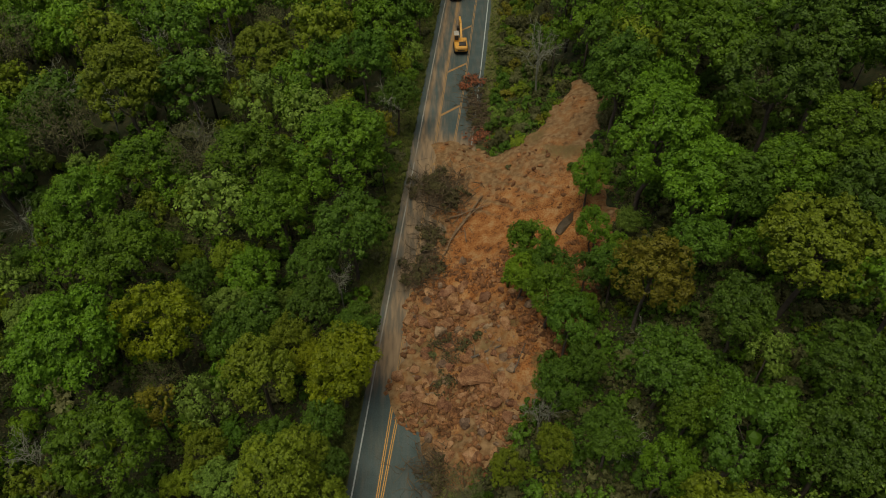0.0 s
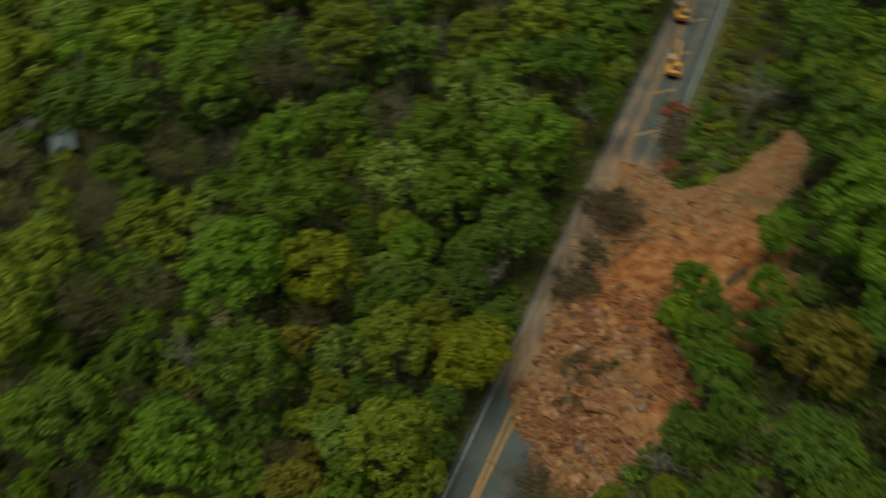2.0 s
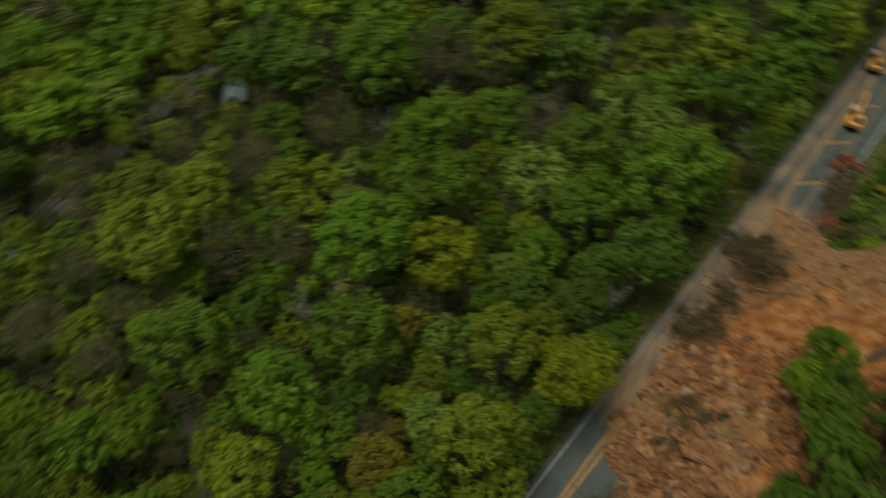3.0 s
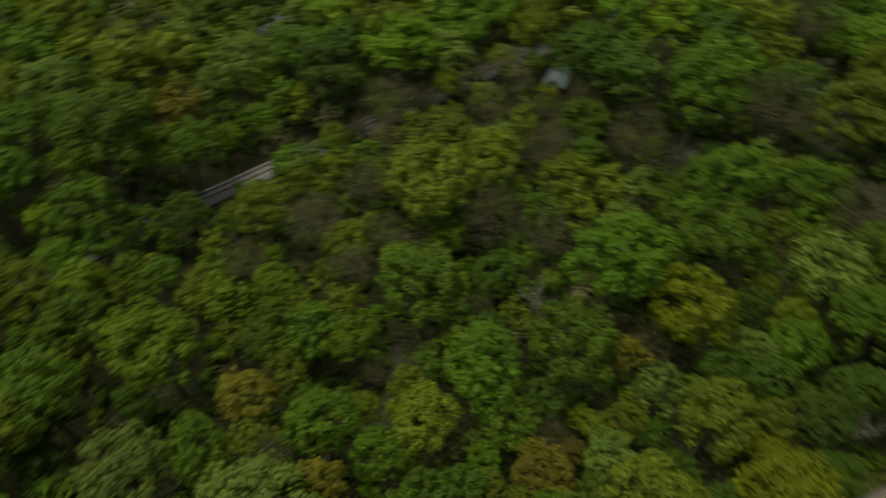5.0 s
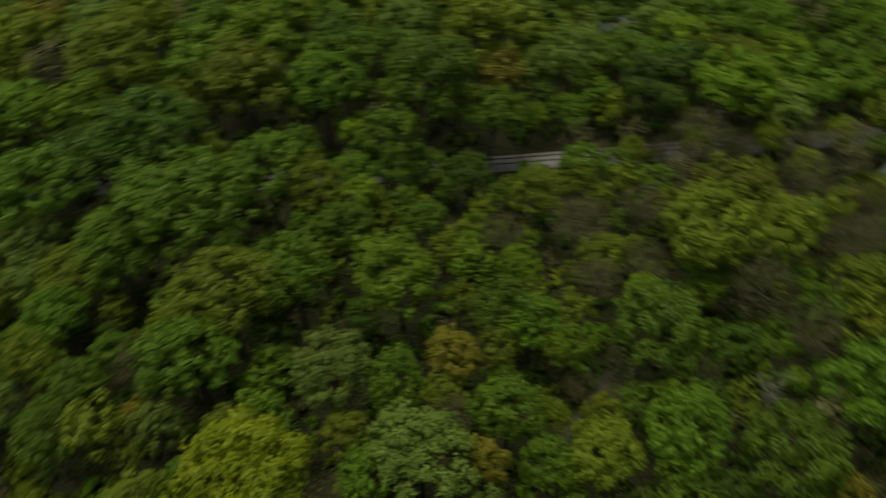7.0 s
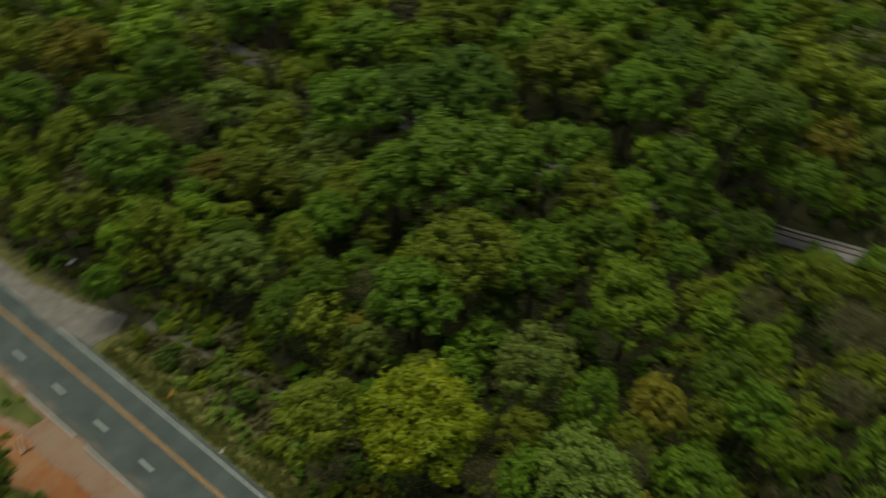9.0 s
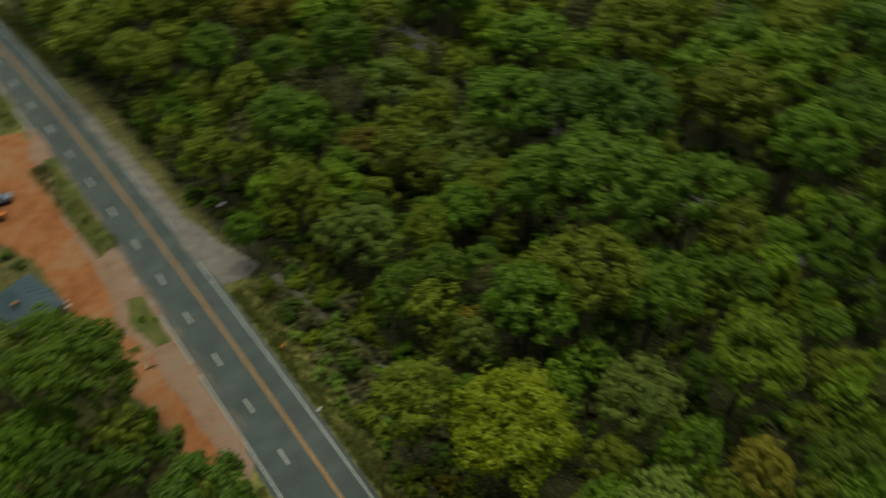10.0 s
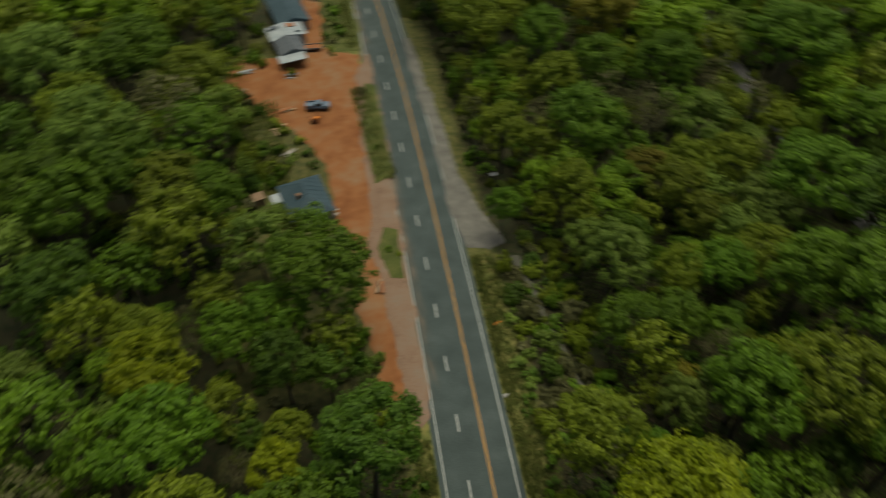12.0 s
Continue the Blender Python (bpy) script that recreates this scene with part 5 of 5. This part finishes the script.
# ---------------------------------------------------------------- buildings
def hip_roof(w, d, z, rise, ridge, over=0.4):
    """A roof with a ridge along y, hipped or gabled by the ridge's length, with thickness."""
    bm = bmesh.new()
    w2, d2, r2 = w / 2 + over, d / 2 + over, ridge / 2
    for dz in (0, -0.14):
        vs = [bm.verts.new(p) for p in ((-w2, -d2, z + dz), (w2, -d2, z + dz), (w2, d2, z + dz), (-w2, d2, z + dz), (0, -r2, z + rise + dz), (0, r2, z + rise + dz))]
        fs = [(0, 1, 4), (1, 2, 5, 4), (2, 3, 5), (3, 0, 4, 5)]
        for f in fs:
            bm.faces.new([vs[k] for k in (f if dz == 0 else f[::-1])])
        low_ring = vs[:4] if dz == 0 else low_ring + vs[:4]
    for k in range(4):
        bm.faces.new((low_ring[k], low_ring[4 + k], low_ring[4 + (k + 1) % 4], low_ring[(k + 1) % 4]))
    bmesh.ops.recalc_face_normals(bm, faces=bm.faces[:])
    return bm


def house(name, x, y, turn, w, d, wall_h, rise, ridge, roof_mat, wall_mat, label, chimney=False, seams=True):
    t = thing(name, label, "house", "", pose(x, y, float(height(x, y)) - 0.05, 0, 0, turn))
    wall = part("wall", box(w, d, wall_h, 0, 0, 0, 0.04), wall_mat, t, "pale boarded walls")
    roof = part("roof", hip_roof(w, d, wall_h + 0.1, rise, ridge), roof_mat, t)
    if ridge > d * 0.9:
        for s in (-1, 1):
            bm = bmesh.new()
            vs = [bm.verts.new(p) for p in ((-w / 2, s * d / 2, wall_h - 0.02), (w / 2, s * d / 2, wall_h - 0.02), (0, s * (d / 2 - 0.01), wall_h + rise * 0.96))]
            bm.faces.new(vs if s < 0 else vs[::-1])
            bmesh.ops.solidify(bm, geom=bm.faces[:], thickness=0.12)
            part("gable", bm, wall_mat, t)
    part("ridge_cap", box(0.3, max(ridge, 0.6), 0.08, 0, 0, wall_h + 0.1 + rise - 0.02, 0.02), roof_mat, roof)
    if seams:
        n = int(d / 1.2)
        for k in range(1, n):
            yy = -d / 2 + k * d / n
            for s in (-1, 1):
                lim = min(1.0, (d / 2 + 0.4 - abs(yy)) / max(0.01, d / 2 + 0.4 - ridge / 2))
                L = (w / 2 + 0.4) * lim
                ang = math.atan2(rise, w / 2 + 0.4)
                bm = box(L / math.cos(ang) * 0.98, 0.05, 0.05, 0, 0, 0, 0.01)
                bmesh.ops.rotate(bm, matrix=Matrix.Rotation(s * ang, 3, "Y"), verts=bm.verts)
                bmesh.ops.translate(bm, vec=(s * (w / 2 + 0.4 - L / 2), yy, wall_h + 0.1 + rise * lim / 2 + 0.0), verts=bm.verts)
                part("roof_seam", bm, roof_mat, roof)
    for s in (-1, 1):
        for k in (-0.28, 0.28):
            win = part("window", box(0.06, 1.1, 1.2, s * (w / 2 + 0.01), k * d, 1.0, 0.01), GLASS, t, "dark window pane")
            part("frame", box(0.05, 1.3, 0.1, s * (w / 2 + 0.03), k * d, 2.2, 0.01), SIDING, win)
            part("sill", box(0.12, 1.3, 0.08, s * (w / 2 + 0.04), k * d, 0.92, 0.01), SIDING, win)
    part("door", box(0.06, 0.95, 2.05, -(w / 2 + 0.012), 0, 0.1, 0.01), TIMBER, t, "wooden door")
    if chimney:
        part("chimney", box(0.7, 0.7, 1.6, w * 0.18, d * 0.1, wall_h + rise * 0.4, 0.04), ROCK, t, "brick chimney")
    return t


house("house", 3.5, -100.1, 11.7, 7.6, 9.6, 2.8, 2.2, 3.8, ROOF_BLUE, SIDING, "small house with a blue-grey hipped metal roof beside the dirt yard", True)
porch = thing("porch", "small lean-to porch with a pale roof against the house", "porch", "", pose(8.7, -101.4, float(height(8.7, -101.4)), 0, 0, 11.7))
part("porch_roof", box(2.3, 2.6, 0.12, 0, 0, 2.3, 0.03), ROOF_PALE, porch)
for sx, sy in ((-1, -1.4), (1, -1.4), (-1, 1.4), (1, 1.4)):
    part("post", box(0.12, 0.12, 2.32, sx, sy, 0, 0.01), TIMBER, porch)
shed = thing("shed", "tan boarded garden shed with a flat roof", "shed", "", pose(12.2, -102.7, float(height(12.2, -102.7)), 0, 0, 15.7))
part("wall", box(1.9, 1.9, 2.0, 0, 0, 0, 0.03), TIMBER, shed)
part("shed_roof", box(2.2, 2.2, 0.12, 0, 0, 2.0, 0.03), TIMBER, shed, "tan board roof")
part("door", box(0.05, 0.8, 1.8, -0.97, 0, 0.05, 0.01), BARK, shed)

house("trailer_home", 1.2, -166.0, 10.7, 7.2, 13.0, 2.9, 1.5, 13.6, ROOF_BLUE, SIDING, "long home with a teal metal roof at the yard's end")
house("home_extension", 2.3, -156.0, 10.7, 7.8, 5.2, 2.6, 0.7, 5.8, ROOF_PALE, SIDING, "pale patched metal roof of a built-on room", seams=False)
house("home_extension", 1.9, -150.0, 10.7, 5.4, 5.6, 2.5, 1.1, 6.2, ROOF_DARK, SIDING, "slate grey roof of a built-on room")
carport = thing("carport", "white sheet-metal carport at the end of the home", "carport", "", pose(1.8, -145.4, 0, 0, 0, 10.6))
part("carport_roof", box(6.2, 3.2, 0.12, 0, 0, 2.5, 0.04), ROOF_PALE, carport, "pale metal roof")
for sx, sy in ((-2.9, -1.4), (2.9, -1.4), (-2.9, 1.4), (2.9, 1.4)):
    part("post", box(0.12, 0.12, 2.5, sx, sy, -0.1, 0.01), SIDING, carport)
for px, py, w, d, mat in ((1.1, -157.5, 1.8, 1.6, RUST), (5.1, -157.1, 2.4, 1.1, ROOF_DARK), (-0.5, -155.3, 1.7, 1.2, ROOF_PALE)):
    sheet_ob = tagged(part("roof_sheet", box(w, d, 0.05, 0, 0, 0, 0.01), mat), "loose patched sheet lying on the roof", "metal sheet")
    sheet_ob.matrix_basis = pose(px, py, 3.35 + 0.05, 0, 8 if px < -2.2 else -8, 12)
house("cottage", -112.0, 83.4, 42, 4.4, 6.0, 3.0, 1.9, 6.6, ROOF_MINT, RED_WALL, "red-walled cottage with a pale blue-green gabled roof in the wood")
house("outbuilding", -120.5, 95.5, 42, 5.5, 7.0, 2.8, 1.4, 7.6, ROOF_DARK, SIDING, "grey-roofed outbuilding among the trees", seams=False)
house("barn", -161.5, 32.5, 12, 7.0, 9.0, 3.2, 1.6, 9.6, ROOF_DARK, SIDING, "grey-roofed barn beyond the railway", seams=False)


# ---------------------------------------------------------------- the yard's clutter
def pickup(x, y, turn, mat, label):
    t = thing("pickup_truck", label, "pickup truck", "", pose(x, y, float(height(x, y)) + 0.14, 0, 0, turn))
    body = part("body", box(1.85, 5.2, 0.65, 0, 0, 0.45, 0.14), mat, t)
    part("bonnet", box(1.75, 1.4, 0.22, 0, 1.75, 1.05, 0.08), mat, body)
    cab = part("cab", box(1.65, 1.7, 0.72, 0, 0.25, 1.05, 0.2), GLASS, t, "dark cab windows")
    part("roof", box(1.45, 1.25, 0.08, 0, 0.2, 1.75, 0.03), mat, cab)
    for sx in (-0.86, 0.86):
        part("bed_side", box(0.1, 1.9, 0.4, sx, -1.6, 1.05, 0.03), mat, body)
        part("headlight", box(0.35, 0.06, 0.2, sx * 0.75, 2.6, 0.75, 0.02), SIDING, body)
        for sy in (-1.6, 1.6):
            wheel = part("wheel", disc(0.37, 0.25, sx, sy, 0.3), BLACK, t, "black tyre")
            part("rim", disc(0.2, 0.27, sx, sy, 0.3, 10), STEEL, wheel)
    part("tailgate", box(1.7, 0.1, 0.4, 0, -2.5, 1.05, 0.03), mat, body)
    return t


pickup(-1.9, -128.7, 79.7, PAINT_BLUE, "faded blue pickup truck parked on the orange dirt")
cart = thing("flatbed_trailer", "white-sided flatbed trailer with a rusty deck", "trailer", "", pose(-3.1, -151.0, float(height(-3.1, -151.0)) + 0.14, 0, 0, 83.7))
deck = part("deck", box(1.9, 4.4, 0.18, 0, 0, 0.55, 0.03), RUST, cart, "rust-brown deck")
part("side_board", box(0.06, 4.4, 0.4, -0.95, 0, 0.6, 0.02), SIDING, deck, "white side board")
part("side_board", box(0.06, 4.4, 0.4, 0.95, 0, 0.6, 0.02), SIDING, deck, "white side board")
part("drawbar", box(0.12, 1.4, 0.12, 0, 2.8, 0.5, 0.02), STEEL, cart)
for sx in (-1.0, 1.0):
    part("wheel", disc(0.34, 0.22, sx, -0.3, 0.3), BLACK, cart, "black tyre")
tiller = thing("rusty_tiller", "small orange rusty machine standing in the dirt", "machine", "", pose(-0.8, -124.5, float(height(-0.8, -124.5)) + 0.12, 0, 0, 61.6))
part("body", box(1.0, 1.6, 0.8, 0, 0, 0.35, 0.1), RUST, tiller)
part("hood", box(0.8, 0.7, 0.35, 0, 0.5, 1.12, 0.08), ORANGE, tiller, "faded orange hood")
for sx in (-0.6, 0.6):
    part("wheel", disc(0.42, 0.2, sx, -0.4, 0.42), BLACK, tiller, "black tyre")
part("handle", box(0.06, 1.3, 0.06, 0, -1.2, 1.0, 0.01), STEEL, tiller)


def board_pile(x, y, turn, n, seed, mats, label):
    g = random.Random(seed)
    t = thing("board_pile", label, "pile of boards", "piles in the yard", pose(x, y, float(height(x, y)) + 0.1, 0, 0, turn))
    for k in range(n):
        part("board", box(g.uniform(1.4, 3.4), g.uniform(0.15, 0.8), 0.06, g.uniform(-0.5, 0.5), g.uniform(-0.8, 0.8), 0.02 + 0.075 * k, 0.01, Matrix.Rotation(g.uniform(-0.4, 0.4), 4, "Z")), g.choice(mats), t)


board_pile(4.7, -129.4, 11.7, 6, 1, [TIMBER, RUST], "weathered orange-brown boards piled on the dirt")
board_pile(6.8, -123.3, 26.6, 6, 2, [SCRAP, TIMBER], "grey sheets and boards dumped on the dirt")
board_pile(14.0, -138.7, -8.3, 6, 3, [TIMBER, SCRAP], "grey and brown boards dumped at the wood's edge")
board_pile(5.3, -115.7, 31.6, 5, 4, [SCRAP, SIDING], "pale boards lying in the grass")
board_pile(2.8, -140.6, 6.7, 6, 5, [SCRAP, SIDING, TIMBER], "grey sheets stacked before the carport")
board_pile(12.4, -144.3, 6.7, 4, 6, [ROOF_PALE, SCRAP], "pale metal sheets leaning in the weeds")
board_pile(-7.0, -77.4, 71.7, 7, 7, [BARK, RUST, TIMBER], "dark rusty boards heaped at the roadside")
bush("brown", -11.6, -132.2, 1.2)
board_pile(-0.6, -97.1, 11.7, 4, 8, [TIMBER, SIDING], "boards stacked against the house")
for kind, x, y, r in [("green", 9.7, -107.8, 1.6), ("olive", 11.2, -110.7, 2.0), ("green", 7.8, -110.3, 1.5), ("olive", 13.8, -115.6, 2.2), ("green", 10.4, -117.2, 1.7), ("deep", 14.6, -106.6, 2.3), ("green", 15.9, -121.6, 2.2),
                      ("olive", 16.9, -127.6, 2.4), ("green", 13.3, -126.7, 1.5), ("olive", 8.8, -146.4, 1.6), ("green", 10.7, -148.8, 2.1), ("olive", 9.6, -153.8, 1.8), ("green", 9.0, -160.8, 2.0), ("olive", 2.6, -141.6, 1.0),
                      ("green", -1.7, -67.6, 2.0), ("deep", -0.8, -62.0, 2.3), ("green", -2.6, -57.1, 2.0), ("sage", -3.8, -62.6, 1.5), ("olive", -4.7, -52.2, 1.9), ("olive", -11.2, -84.4, 0.7), ("green", -9.7, -85.8, 0.8), ("green", -11.9, -113.4, 0.8)]:
    bush(kind, x, y, r)

# ---------------------------------------------------------------- roadside odds and ends
sign = thing("road_sign", "orange warning board on a low stand in the verge", "sign", "", pose(-24.1, -65.7, float(height(-24.1, -65.7)), 0, 0, 21.6))
plate = box(1.3, 0.06, 0.42, 0, 0, 0, 0.01, Matrix.Rotation(radians(-35), 4, "X"))
bmesh.ops.translate(plate, vec=(0, 0.05, 0.75), verts=plate.verts)
part("board", plate, ORANGE, sign, "bright orange board")
part("post", box(0.07, 0.07, 0.9, 0, 0.12, -0.1, 0.01), STEEL, sign)
part("foot", box(1.1, 0.08, 0.08, 0, 0.12, 0.02, 0.01), STEEL, sign)


def litter(x, y, w, d, turn):
    g = np.random.RandomState(int(abs(x * 10)))
    bm = bmesh.new()
    bmesh.ops.create_grid(bm, x_segments=5, y_segments=4, size=0.5)
    for v in bm.verts:
        v.co = (v.co.x * w, v.co.y * d, 0.12 + 0.1 * g.normal())
    bmesh.ops.solidify(bm, geom=bm.faces[:], thickness=0.02)
    ob = tagged(part("plastic_sheet", bm, LITTER), "crumpled white plastic sheet lying on the verge", "litter")
    ob.matrix_basis = pose(x, y, float(height(x, y)) + 0.15, 0, 0, turn)


litter(-22.0, -52.7, 0.9, 0.5, 20)
litter(-13.0, 76.4, 1.0, 0.6, 70)
litter(-33.6, -101.5, 1.4, 0.8, 10)

# grass along both verges, too fine to count
blades = []
tuft = []
g = np.random.RandomState(9)
for i in range(7):
    a = 6.28 * i / 7
    p = np.array([0.12 * math.cos(a), 0.12 * math.sin(a), 0])
    q = np.array([0.5 * math.cos(a + 0.4), 0.5 * math.sin(a + 0.4), 0.55])
    s = np.array([-math.sin(a), math.cos(a), 0]) * 0.09
    tuft += [p - s, p + s, q]
TUFT_V, TUFT_F = np.array(tuft), np.arange(21).reshape(-1, 3)
for i in range(19000):
    y = rng.uniform(-200, 210)
    if rng.random() < 0.62:
        x = west(y) - 1.3 - 4.2 * rng.random() ** 1.4
        if -160 < y < -81 and x > west(y) - 5.5:
            continue
    else:
        x = east(y) + 1.2 + (9 if y > 118 else 2.5) * rng.random() ** 1.3
        if y > 30 and y < 118:
            continue
        if y < -48 and -150 < y:
            y = rng.uniform(-134, -104)
            x = rng.choice((rng.uniform(-17.5, -13.4), rng.uniform(3, 12))) - 0.0288 * y
    s = rng.uniform(0.5, 1.25)
    blades.append((TUFT_V, TUFT_F, pose(x, y, float(height(x, y)) + 0.02, 0, 0, rng.uniform(0, 360)) @ Matrix.Scale(s, 4), 0, 0))
tagged(part("verge_grass", joined("verge_grass", blades, [BLADES])), "rough olive and straw-coloured grass along the verges", "grass", kind="stuff")
